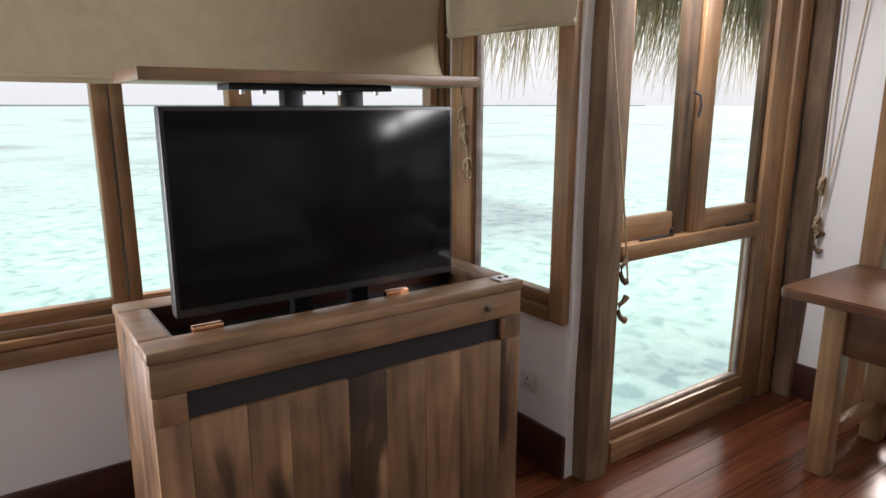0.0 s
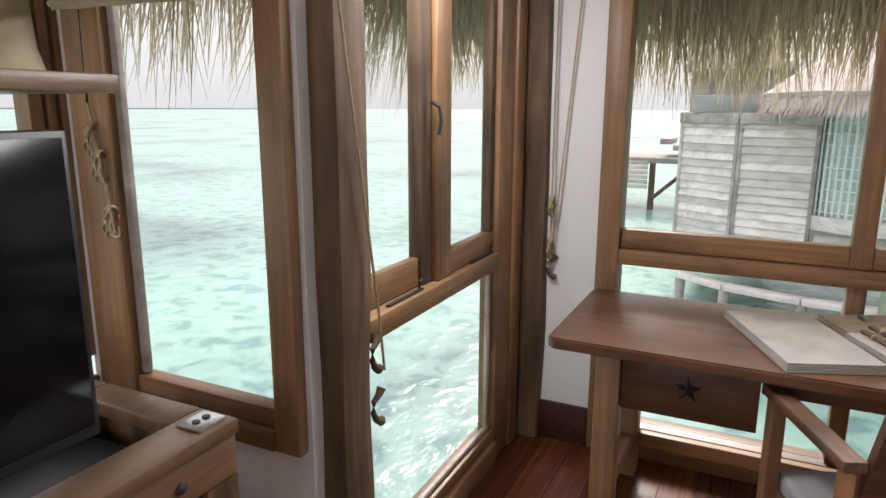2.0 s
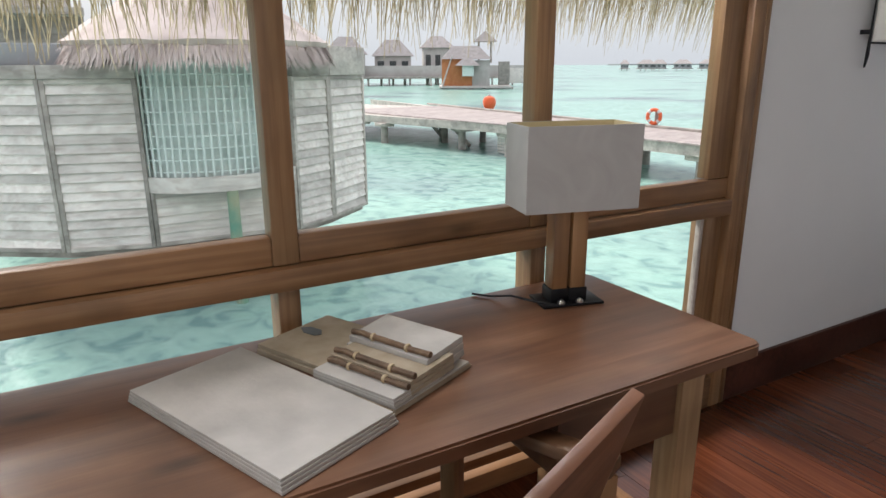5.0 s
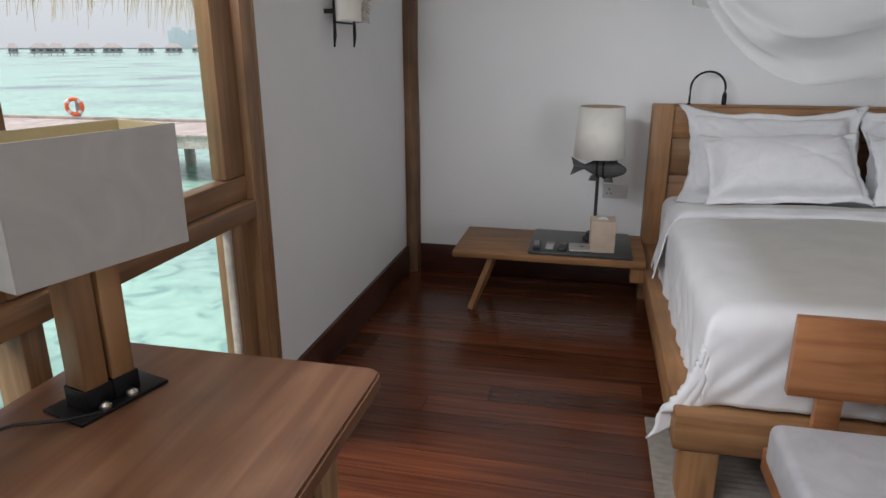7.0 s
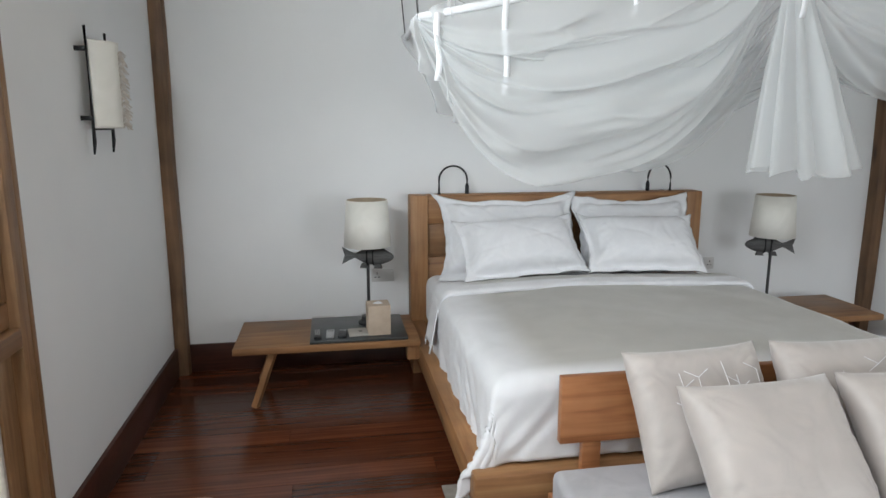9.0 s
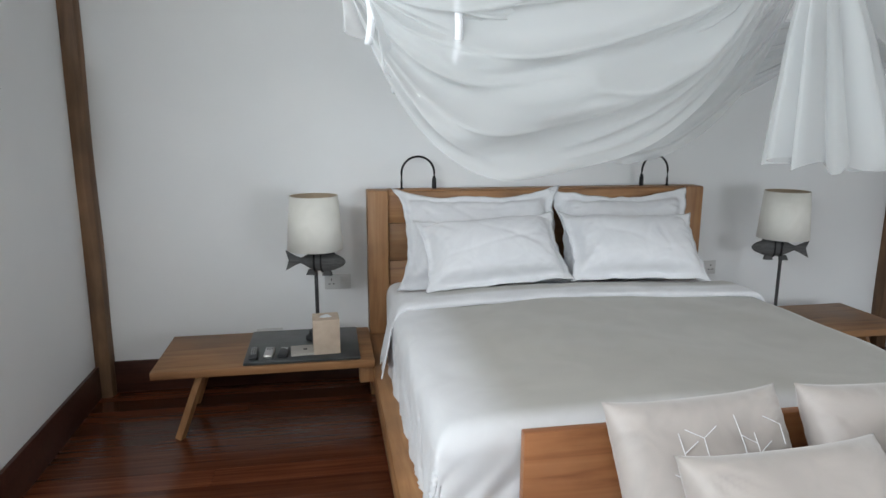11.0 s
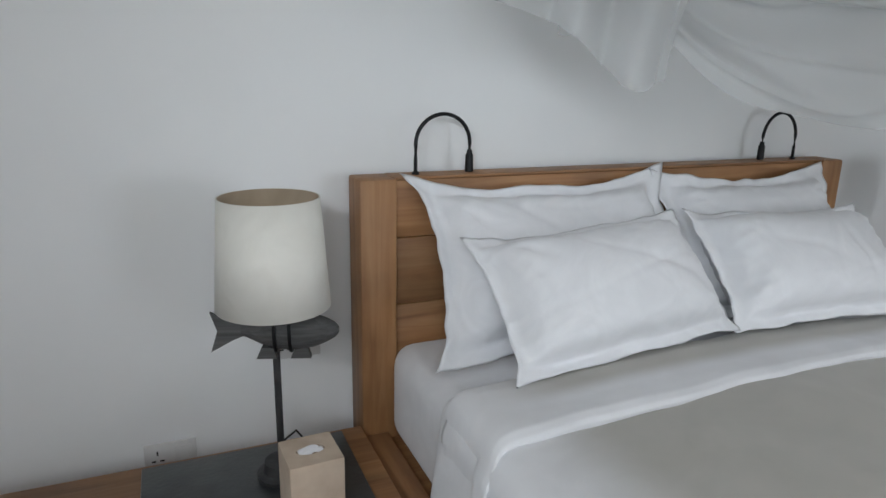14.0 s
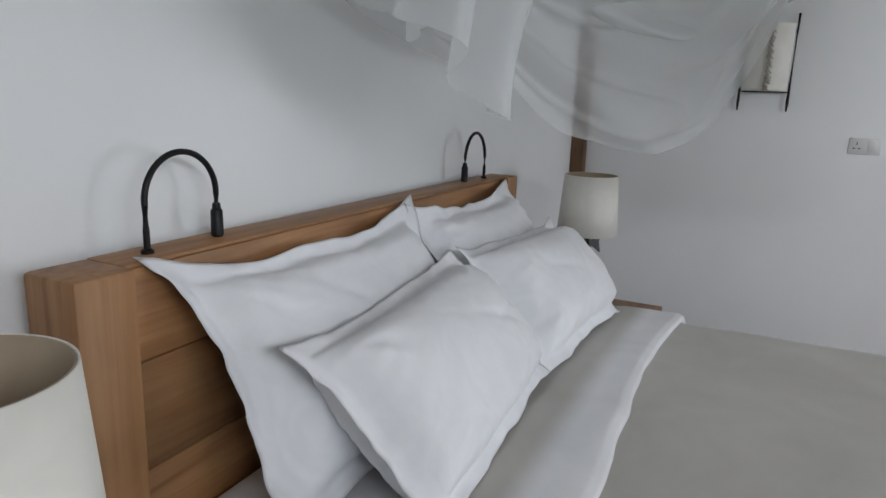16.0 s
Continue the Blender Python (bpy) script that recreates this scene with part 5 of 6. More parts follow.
def rope(label, points, cleats, knots=()):
    ob = thing("blind_cord", label, "rope", (0, 0, 0), group="blind cords")
    part("cord", tube(points, 0.004, 6), M_ROPE, ob)
    for (x, y, z, a) in cleats:
        c = tube([(-0.035, 0, 0.03), (-0.02, -0.004, 0.012), (0, -0.01, 0), (0.005, -0.01, -0.03), (-0.005, -0.006, -0.055), (-0.03, 0, -0.07)], 0.011, 8, [1.3, 0.9, 0.8, 0.8, 0.9, 1.4])
        c.transform(pose(x, y, z, 0, 0, a))
        part("cleat", c, M_POST, ob, "gnarled wooden cleat")
    for (x, y, z) in knots:
        k = bmesh.new()
        for q in range(5):
            a = q * 1.3
            merge(k, tube([(0.02 * math.cos(a + w) * (1 + 0.4 * math.sin(3 * w)), 0.008 * math.sin(2 * w + a), 0.045 * math.sin(a + w)) for w in (2 * math.pi * i / 14 for i in range(15))], 0.0042, 5))
        k.transform(Matrix.Translation((x, y, z)))
        part("knot", k, M_ROPE, ob, "tangled knot of cord", True)
    return ob


rope("thin cord hanging down the driftwood post to wooden cleats", [(1.74, 1.61, 2.3), (1.822, 1.597, 1.8), (1.888, 1.59, 1.4), (1.952, 1.585, 1.02), (1.985, 1.59, 0.84)], [(2.015, 1.635, 0.88, 200), (2.015, 1.635, 0.72, 190)])
rope("cords tied in knots on the corner post", [(3.33, 1.535, 2.2), (3.325, 1.535, 1.6), (3.315, 1.53, 1.15), (3.315, 1.53, 0.85)], [(3.325, 1.53, 0.86, 150)], [(3.318, 1.53, 1.12), (3.318, 1.53, 0.93)])
rope("slack cord along the white strip of wall", [(3.33, 1.43, 2.1), (3.335, 1.47, 1.6), (3.325, 1.5, 1.2), (3.315, 1.525, 0.95)], [])
rope("cord wound in a knot on the side window frame", [(1.745, 2.36, 1.8), (1.745, 2.36, 1.55), (1.745, 2.33, 1.4), (1.745, 2.31, 1.2)], [], [(1.745, 2.35, 1.45), (1.745, 2.33, 1.38), (1.745, 2.31, 1.23)])

hd = thing("window_latch", "dark curved metal latch on the casement", "latch", (2.45, 1.675, 1.5))
part("handle", tube([(0, 0.01, 0.06), (0.012, -0.014, 0.045), (0.016, -0.02, 0.0), (0.01, -0.014, -0.045)], 0.006, 8), M_IRON, hd)
for x in (2.16, 2.78):
    st = thing("window_stay", "dark metal casement stay lying on the sill", "latch", (x, 1.675, 0.957), group="window stays")
    part("bar", box(0, 0.22, 0, 0.014, 0, 0.006, 0.001), M_IRON, st)
    part("peg", tube([(0.2, 0.007, 0.005), (0.2, 0.007, 0.03), (0.22, 0.007, 0.034)], 0.005, 6), M_IRON, st)

# ---- mosquito net ----
net = thing("mosquito_net", "sheer white mosquito net swagged and tied up over the bed", "bed canopy", (0, 0, 2.12))
NZ = 2.12
NX0, NX1, NY0, NY1 = -1.0, 2.0, -3.5, -1.88
HOOK, GATHER, FAR_END = (NX1, NY1, -0.13), (0.47, NY1, 0.19), (NX0, NY1, 0.5)  # along the slanting front pole
for p in (((1.86, NY0, 0), HOOK), ((NX0, NY0, 0), FAR_END), (FAR_END, HOOK), ((NX0, NY0, 0), (1.86, NY0, 0))):
    part("canopy_pole", tube(p, 0.016, 8), M_LINEN, net, "thin pole wrapped in white cloth")
for x, y, z in ((NX0, NY0, 0), (1.86, NY0, 0), FAR_END, HOOK):
    part("hanger", tube([(x, y, z), (x + 0.06, y, ZC - NZ)], 0.004, 6), M_IRON, net)


def swag(p0, p1, depth, belly, seed, skew=0.0, start=0.0, power=2.2):
    """Cloth hung between two points: catenary folds that gather at both ends."""
    p0, p1 = Vector(p0), Vector(p1)
    along = p1 - p0
    out = Vector((along.y, -along.x, 0)).normalized()

    def f(u, v):
        w = max(0.0, 1 - abs(2 * u - 1 + skew * 4 * u * (1 - u)) ** power)
        d = depth * (start + (1 - start) * v) * w + 0.05 * v
        fold = math.sin(v * 17 + 5.5 * noise.noise(Vector((u * 2.5, v * 2, seed)))) * (0.4 + 0.6 * abs(noise.noise(Vector((u * 1.5, v * 4, seed + 2))))) + 0.8 * noise.noise(Vector((u * 3 + v * 2, v * 9, seed + 4))) + 0.55 * (1 - abs(noise.noise(Vector((u * 2.2 + 1.5 * v, v * 6.5, seed + 6))))) ** 6
        o = belly * math.sin(min(1, v * 1.1) * math.pi * 0.8) * w + 0.042 * fold * (0.3 + w)
        p = p0 + along * u + out * o
        p.z -= d + 0.03 * fold * w
        return p

    return grid_sheet(90, 90, f)


swags = [
    (HOOK, GATHER, 0.72, 0.1, 1, 0.05, 0.0, 3.0),
    (HOOK, GATHER, 0.52, 0.04, 7, -0.12, 0.3, 2.4),
    ((1.8, NY1 - 0.3, 0.0), (0.5, NY1 - 0.1, 0.08), 0.6, 0.0, 9, -0.2, 0.4, 2.2),
    ((1.34, -3.2, -0.1), (0.02, -2.42, 0.15), 0.76, 0.06, 15, -0.1, 0.0, 2.6),
    ((1.3, -3.2, 0.0), (0.05, -2.42, 0.2), 0.6, 0.02, 18, -0.2, 0.35, 2.4),
    (GATHER, FAR_END, 0.72, 0.1, 2, 0.05, 0.0, 2.2),
    (GATHER, FAR_END, 0.5, 0.02, 12, -0.2, 0.3, 2.0),
    ((NX0, NY0 + 0.03, 0), (1.86, NY0 + 0.03, 0), 0.5, 0.02, 4, 0.1, 0.0, 2.2),
    (FAR_END, (NX0, NY0, 0), 0.5, 0.06, 5, 0.0, 0.0, 2.2),
]
for a in swags:
    part("swag", swag(*a), M_NET, net, "", True)


def drape(top0, top1, low0, low1, sag, folds, seed):
    """A gathered length of net: drawn together as it falls, with deep soft folds and a rounded, scalloped hem."""
    t0, t1, l0, l1 = Vector(top0), Vector(top1), Vector(low0), Vector(low1)
    across = Vector((t1.y - t0.y, t0.x - t1.x, 0)).normalized()

    def f(u, v):
        w = u + 0.1 * noise.noise(Vector((u * 3, v * 1.5, seed)))
        ease = v * v * (3 - 2 * v)
        p = (t0 + (t1 - t0) * w) * (1 - ease) + (l0 + (l1 - l0) * w) * ease
        lobe = abs(math.sin(math.pi * (folds * u + 0.35 * noise.noise(Vector((u * 2, 0, seed + 3.0))))))
        p.z = (t0.z + (t1.z - t0.z) * u) * (1 - v) + (l0.z + (l1.z - l0.z) * u - sag * math.exp(-((u - 0.8) / 0.19) ** 2) - 0.012 * lobe) * v
        deep = 0.02 + 0.05 * v
        p += across * deep * (math.sin(2 * math.pi * folds * u + 1.5 * noise.noise(Vector((u * 2, v * 2, seed)))) + 0.5 * noise.noise(Vector((u * 9, v * 2.5, seed + 1.0))))
        p += (t1 - t0).normalized() * 0.018 * math.cos(2 * math.pi * folds * u + seed) * v
        p.z -= NZ
        return p

    return grid_sheet(110, 44, f)


part("flap", drape((2.03, -1.9, 1.98), (1.88, -1.86, 2.06), (1.99, -1.9, 1.82), (1.78, -1.86, 1.66), 0.05, 2, 8), M_NET, net, "", True)
part("flap", drape((1.84, -3.12, 2.14), (1.05, -2.8, 2.3), (1.76, -3.06, 1.68), (1.15, -2.95, 1.47), 0.08, 4, 2), M_NET, net, "", True)
part("flap", drape((1.9, -3.4, 2.12), (1.5, -2.95, 2.25), (1.62, -3.2, 1.7), (1.36, -3.05, 1.6), 0.06, 3, 5), M_NET, net, "", True)


def tail(y, top, tip, spread, seed):
    """A gathered bunch that widens as it hangs."""
    def f(u, v):
        a = 2 * math.pi * u
        x = 0.47 - 0.12 * v
        r = 0.02 + spread * v ** 0.9
        ripple = 1 + (0.3 * math.sin(a * 9 + seed) + 0.5 * noise.noise(Vector((3 * math.cos(a), 3 * math.sin(a), seed)))) * min(1.0, 2 * v)
        zz = top + (tip - top) * v * (1 - 0.1 * (1 + noise.noise(Vector((2 * math.cos(a), 2 * math.sin(a), 4.0)))) * v)
        return Vector((x + r * ripple * math.cos(a), y + 0.4 * r * ripple * math.sin(a), zz - NZ))

    return grid_sheet(84, 24, f)


part("tail", tail(NY1 + 0.06, 2.3, 1.3, 0.17, 1), M_NET, net, "", True)
for x, y, l in ((1.67, NY1 + 0.06, 0.36), (1.15, NY1 + 0.06, 0.16), (1.93, NY1 + 0.04, 0.25), (0.46, NY1 + 0.12, 0.3)):
    part("tie", grid_sheet(2, 12, lambda u, v: Vector((x - 0.012 + 0.024 * u + 0.006 * math.sin(v * 7), y + 0.004 * math.sin(v * 9), -0.13 + 0.21 * (2 - x) - l * v)), 0.001), M_LINEN, net, "white fabric tie", True)

# ---- outside: own eaves ----


def fringe(name, p0, p1, count, z_top, length, seed, mat=M_THATCH, outward=(0, 0), spread=0.16, width=0.0055):
    """Hanging straws along a line."""
    random.seed(seed)
    p0, p1 = Vector(p0), Vector(p1)
    d = (p1 - p0)
    side = d.normalized()
    o = Vector((outward[0], outward[1], 0))
    verts, faces = [], []
    for _ in range(count):
        q = p0 + d * random.random() + o * (random.random() - 0.5) * spread
        l = length * (0.35 + 0.65 * random.random() ** 1.6) * (0.8 + 0.4 * (0.5 + 0.5 * noise.noise(q * 3)))
        sway = side * random.gauss(0, 0.07) + o * abs(random.gauss(0.1, 0.06))
        wd = side * width * (0.6 + 0.9 * random.random())
        top = q + Vector((0, 0, z_top + 0.06 * random.random()))
        n0 = len(verts)
        for k in range(4):
            s = k / 3
            c = top + sway * (s ** 1.5) + Vector((0, 0, -l * s))
            e = wd * (1 - 0.85 * s)
            verts += [tuple(c - e), tuple(c + e)]
        for k in range(3):
            a = n0 + 2 * k
            faces.append((a, a + 1, a + 3, a + 2))
    me = bpy.data.meshes.new(name)
    me.from_pydata(verts, [], faces)
    me.materials.append(mat)
    return me


def eave(p0, p1, wall_p0, wall_p1, seed, count, length):
    ob = thing("thatched_eave", "overhanging thatched eave with ragged straw fringe", "roof", (0, 0, 2.1))
    a0, a1, b0, b1 = (Vector((*p, z)) for p, z in ((p0, 0.0), (p1, 0.0), (wall_p0, 0.4), (wall_p1, 0.4)))
    part("thatch", grid_sheet(30, 6, lambda u, v: (a0 + (a1 - a0) * u) * (1 - v) + (b0 + (b1 - b0) * u) * v + Vector((0, 0, 0.03 * noise.noise(Vector((u * 20, v * 5, seed))) + 0.16)), 0.14), M_THATCH, ob)
    o = (a0 - b0).normalized()
    part("eave_beam", tube([(a0 + (b0 - a0) * 0.3) + Vector((0, 0, -0.03)), (a1 + (b1 - a1) * 0.3) + Vector((0, 0, -0.03))], 0.035, 4), M_PAINT, ob, "pale painted beam", None)
    for k in range(7):
        u = (k + 0.5) / 7
        part("rafter", tube([(a0 + (a1 - a0) * u), (b0 + (b1 - b0) * u)], 0.03, 4), M_PAINT, ob, "", None)
    fr = new("straw_fringe", fringe("straw_fringe", a0, a1, count, 0.1, length, seed, M_STRAW, (o.x, o.y), 0.3))
    fr.parent = ob
    fr["kind"] = "stuff"
    return ob


eave((4.15, -3.4), (4.15, 2.5), (3.52, -3.4), (3.52, 1.9), 5, 6800, 0.68)
eave((1.99, 2.5), (4.15, 2.5), (1.99, 1.86), (3.52, 1.86), 6, 1300, 0.7)

# ---- outside: the neighbouring bathing pavilion ----
pav = thing("pavilion", "weathered grey louvred bathing pavilion on stilts with a thatched cap", "building", (9.5, -0.5, -1.2))
PZ = 1.2  # local z of the room floor level
corners = [(0.65, 2.25), (0.15, 1.5), (-0.1, 0.62), (-0.1, -1.03), (0.25, -1.62), (0.85, -2.35)]
panel_h = (PZ - 0.48, PZ + 1.36)


def louvre_panel(a, b, z0, z1, step, mat):
    a, b = Vector((*a, 0)), Vector((*b, 0))
    d = b - a
    ang = math.degrees(math.atan2(d.y, d.x))
    L = d.length
    m = Matrix.Translation(a) @ pose(0, 0, 0, 0, 0, ang)
    for x0, x1, q0, q1 in ((0, 0.045, z0, z1), (L - 0.045, L, z0, z1), (0.045, L - 0.045, z0, z0 + 0.05), (0.045, L - 0.045, z1 - 0.05, z1)):
        part("panel_frame", box(x0, x1, -0.03, 0.03, q0, q1, 0.004, m), M_GREY_WOOD, pav)
    n = int((z1 - z0 - 0.1) / step + 0.5)
    me = None
    for k in range(n):
        zc = z0 + 0.05 + (k + 0.5) * (z1 - z0 - 0.1) / n
        bm = box(0.046, L - 0.046, -0.009, 0.009, -step * 0.55, step * 0.55, 0)
        bm.transform(m @ pose(0, 0, zc, -13 + 8 * noise.noise(Vector((k * 0.7, a.y, 0))), 0, 0))
        part("slat", bm, mat, pav, "", None)


for i in (0, 1, 3, 4):
    louvre_panel(corners[i], corners[i + 1], *panel_h, 0.1, M_GREY_PALE)
louvre_panel(corners[2], corners[3], PZ - 0.48, PZ + 0.22, 0.1, M_GREY_PALE)
bm = bmesh.new()
ring = corners + [(3.0, -2.4), (3.0, 2.3)]
lo = [bm.verts.new((x + 0.06 if x < 1 else x, y * 0.985, PZ - 0.56)) for x, y in ring]
hi = [bm.verts.new((x + 0.06 if x < 1 else x, y * 0.985, PZ + 1.5)) for x, y in ring]
for i in range(len(ring)):
    j = (i + 1) % len(ring)
    if i not in (2,):
        bm.faces.new((lo[i], lo[j], hi[j], hi[i]))
bm.faces.new(hi), bm.faces.new(lo[::-1])
bmesh.ops.recalc_face_normals(bm, faces=bm.faces[:])
part("core_wall", bm, M_GREY_WOOD, pav, "", None)
for i in (0, 1):
    a, b = Vector((*corners[i], 0)), Vector((*corners[i + 1], 0))
    ang = math.degrees(math.atan2((b - a).y, (b - a).x))
    part("top_board", box(0, (b - a).length, -0.05, 0.03, PZ + 1.362, PZ + 1.5, 0.004, Matrix.Translation(a) @ pose(0, 0, 0, 0, 0, ang)), M_GREY_WOOD, pav)
for i in (3, 4):
    a, b = Vector((*corners[i], 0)), Vector((*corners[i + 1], 0))
    ang = math.degrees(math.atan2((b - a).y, (b - a).x))
    part("parapet", box(0, (b - a).length, -0.05, 0.03, PZ + 1.362, PZ + 1.72, 0.004, Matrix.Translation(a) @ pose(0, 0, 0, 0, 0, ang)), M_GREY_WOOD, pav)
part("roof_slab", box(0.4, 3.0, 0.1, 2.1, PZ + 1.5, PZ + 1.72, 0.01), M_FAR, pav)
# curved lattice of glass bars
bow_c, bow_r = Vector((0.35, -0.2, 0)), 0.95
M_BAR = plain("greenish_glass_bar", (0.72, 0.78, 0.75), 0.25)


def bow(a, r=bow_r):
    return bow_c + Vector((-r * math.cos(a) * 0.8, r * math.sin(a), 0))


for k in range(25):
    a = radians(-62 + 124 * k / 24)
    p = bow(a)
    part("lattice_bar", tube([p + Vector((0, 0, PZ + 0.3)), p + Vector((0, 0, PZ + 1.6))], 0.016, 5), M_BAR, pav)
for k in range(10):
    z = PZ + 0.36 + 0.13 * k
    part("lattice_ring", tube([bow(radians(-62 + 124 * q / 14)) + Vector((0, 0, z)) for q in range(15)], 0.009, 5), M_BAR, pav)
part("lattice_back", grid_sheet(16, 4, lambda u, v: bow(radians(-62 + 124 * u), bow_r - 0.08) + Vector((0, 0, PZ + 0.25 + 1.4 * v)), 0.01), mottled("bottle_glass_wall", (0.5, 0.57, 0.54), (0.82, 0.87, 0.84), 6, 0.4, 0.3), pav)
part("bow_sill", grid_sheet(24, 2, lambda u, v: bow(radians(-66 + 132 * u), bow_r + 0.03) + Vector((0, 0, PZ + 0.14 + 0.17 * v)), 0.03), M_GREY_PALE, pav, "pale curved board below the lattice")
part("stilt", lathe([(0.07, -0.4), (0.065, PZ + 0.14)], 12, Matrix.Translation(bow(0))), mottled("mossy_post", (0.16, 0.34, 0.26), (0.5, 0.42, 0.28), 3, 0.9, 0.3), pav, "mossy green-brown post")
# ring deck
deck = [(0.55, 2.1), (0.1, 1.5), (-0.2, 0.62), (-0.3, -0.2), (-0.2, -1.03), (0.15, -1.6), (0.6, -2.1)]
for i in range(len(deck) - 1):
    a, b = Vector((*deck[i], 0)), Vector((*deck[i + 1], 0))
    ang = math.degrees(math.atan2((b - a).y, (b - a).x))
    part("deck_beam", box(0, (b - a).length, -0.09, 0.1, 0.42, 0.5, 0.01, Matrix.Translation(a) @ pose(0, 0, 0, 0, 0, ang)), M_GREY_PALE, pav)
for x, y in deck:
    part("stilt", lathe([(0.07, -0.4), (0.07, 0.42)], 10, Matrix.Translation((x, y, 0))), M_GREY_WOOD, pav)
# thatched cap over the bow


def cap(u, v):
    a = radians(-100 + 200 * u)
    r = 1.35 * (1 - 0.75 * v) + 0.05 * noise.noise(Vector((u * 30, v * 9, 1)))
    return Vector((0.55 - r * math.cos(a), -0.2 + 1.05 * r * math.sin(a), PZ + 1.66 + 0.72 * v))


part("thatch_cap", grid_sheet(50, 12, cap, 0.1), M_THATCH_PINK, pav, "dry pinkish thatch")
random.seed(31)
v_, f_ = [], []
for _ in range(16000):
    u, v = random.random(), random.random() ** 1.25
    p = cap(u, v)
    down = cap(u, max(0, v - 0.12)) - p if v > 0.12 else Vector((p.x - 0.55, p.y + 0.2, 0)).normalized() * 0.08 + Vector((0, 0, -0.14))
    n = Vector((p.x - 0.55, p.y + 0.2, 0.6)).normalized() * 0.035
    s = Vector((-(p.y + 0.2), p.x - 0.55, 0)).normalized()
    w = s * 0.013
    q = p + down * (0.8 + 1.2 * random.random()) + n * random.random() + s * random.gauss(0, 0.035)
    k = len(v_)
    v_ += [tuple(p + n - w), tuple(p + n + w), tuple(q + n * 0.5)]
    f_.append((k, k + 1, k + 2))
fr_me = bpy.data.meshes.new("cap_straw")
fr_me.from_pydata(v_, [], f_)
fr_me.materials.append(M_THATCH_PINK)
fo = new("cap_straw", fr_me)
fo.parent = pav
fo["kind"] = "stuff"

# house behind the pavilion
house = thing("beach_house", "weathered grey two-storey stilt house behind the pavilion", "house", (15, 2.2, -1.2))
part("wall", box(0, 4, -1.9, -0.05, 1.0, 3.6, 0.02), M_GREY_WOOD, house)
part("upper_wall", box(0.4, 4, -1.7, -0.1, 3.6, 5.6, 0.02), M_GREY_PALE, house)
part("balcony", box(-0.5, 0.4, -1.9, 0.05, 3.5, 3.62, 0.01), M_GREY_WOOD, house)
for k in range(7):
    part("baluster", box(-0.48, -0.44, -1.88 + 0.28 * k, -1.84 + 0.28 * k, 3.62, 4.3, 0), M_GREY_PALE, house)
part("rail", box(-0.5, -0.42, -1.9, 0.05, 4.3, 4.38, 0.01), M_GREY_PALE, house)
part("window", box(-0.02, 0.02, -1.2, -0.3, 1.9, 2.8, 0.01), M_SLATE, house)
for y in (-1.7, -0.9, -0.15):
    part("stilt", lathe([(0.1, -0.4), (0.1, 1.0)], 8, Matrix.Translation((0.2, y, 0))), M_GREY_WOOD, house)
jet = thing("jetty", "weathered wooden landing platform with a boarded front", "jetty", (19.5, 2.6, -1.2))
part("deck", box(-0.4, 2.2, -0.3, 3.4, 1.3, 1.45, 0.02), M_GREY_WOOD, jet)
for k in range(6):
    part("board", box(-0.44, -0.402, 0.9, 3.4, 0.6 + 0.13 * k, 0.715 + 0.13 * k, 0.005), M_GREY_PALE, jet)
for x, y in ((-0.3, -0.2), (-0.3, 0.8), (-0.3, 3.2), (1.9, -0.2), (1.9, 3.2)):
    part("stilt", lathe([(0.09, -0.4), (0.08, 1.3)], 8, Matrix.Translation((x, y, 0))), M_POST, jet)
part("brace", tube([(-0.35, 0.75, 0.35), (-0.35, -0.25, 1.28)], 0.06, 6), M_POST, jet)
for k in range(3):
    part("step", box(0.2, 1.4, -0.3 + 0.35 * k, 0.02 + 0.35 * k, 1.45 + 0.17 * k, 1.6 + 0.17 * k, 0.01), M_GREY_WOOD, jet)
plat = thing("swim_platform", "far boarded landing with a folded parasol", "jetty", (27, 9.2, -1.2))
part("deck", box(-1, 2.5, -1.8, 0.9, 0.5, 1.9, 0.03), M_GREY_PALE, plat)
part("upper_deck", box(2.6, 6, -2.6, -0.4, 2.0, 2.2, 0.03), M_GREY_WOOD, plat)
for k in range(9):
    part("board", box(-1.03, -1.001, -1.8, 0.9, 0.52 + 0.15 * k, 0.64 + 0.15 * k, 0.01), M_GREY_WOOD, plat)
part("parasol", lathe([(0.03, 1.9), (0.16, 2.2), (0.12, 3.4), (0.02, 3.7)], 10, Matrix.Translation((3.8, -0.9, 0.2))), M_STONE, plat, "folded beige parasol")
for x, y in ((-0.8, -1.6), (-0.8, 0.7), (2.2, -1.6), (5.5, -2.4), (5.5, -0.6), (2.9, -2.4)):
    part("stilt", lathe([(0.12, -0.4), (0.12, 2.0 if x > 2.5 else 0.5)], 8, Matrix.Translation((x, y, 0))), M_POST, plat)

# ---- outside: the pier and the far shore ----
pier = thing("pier", "long weathered wooden boardwalk on stilts across the lagoon", "pier", (16, -12.2, -1.2))


def pier_deck(pts, z0, z1):
    bm = bmesh.new()
    lo = [bm.verts.new((x - 16, y + 12.2, z0)) for x, y in pts]
    hi = [bm.verts.new((x - 16, y + 12.2, z1)) for x, y in pts]
    bm.faces.new(lo[::-1]), bm.faces.new(hi)
    for i in range(len(pts)):
        j = (i + 1) % len(pts)
        bm.faces.new((lo[i], lo[j], hi[j], hi[i]))
    bmesh.ops.recalc_face_normals(bm, faces=bm.faces[:])
    return bm


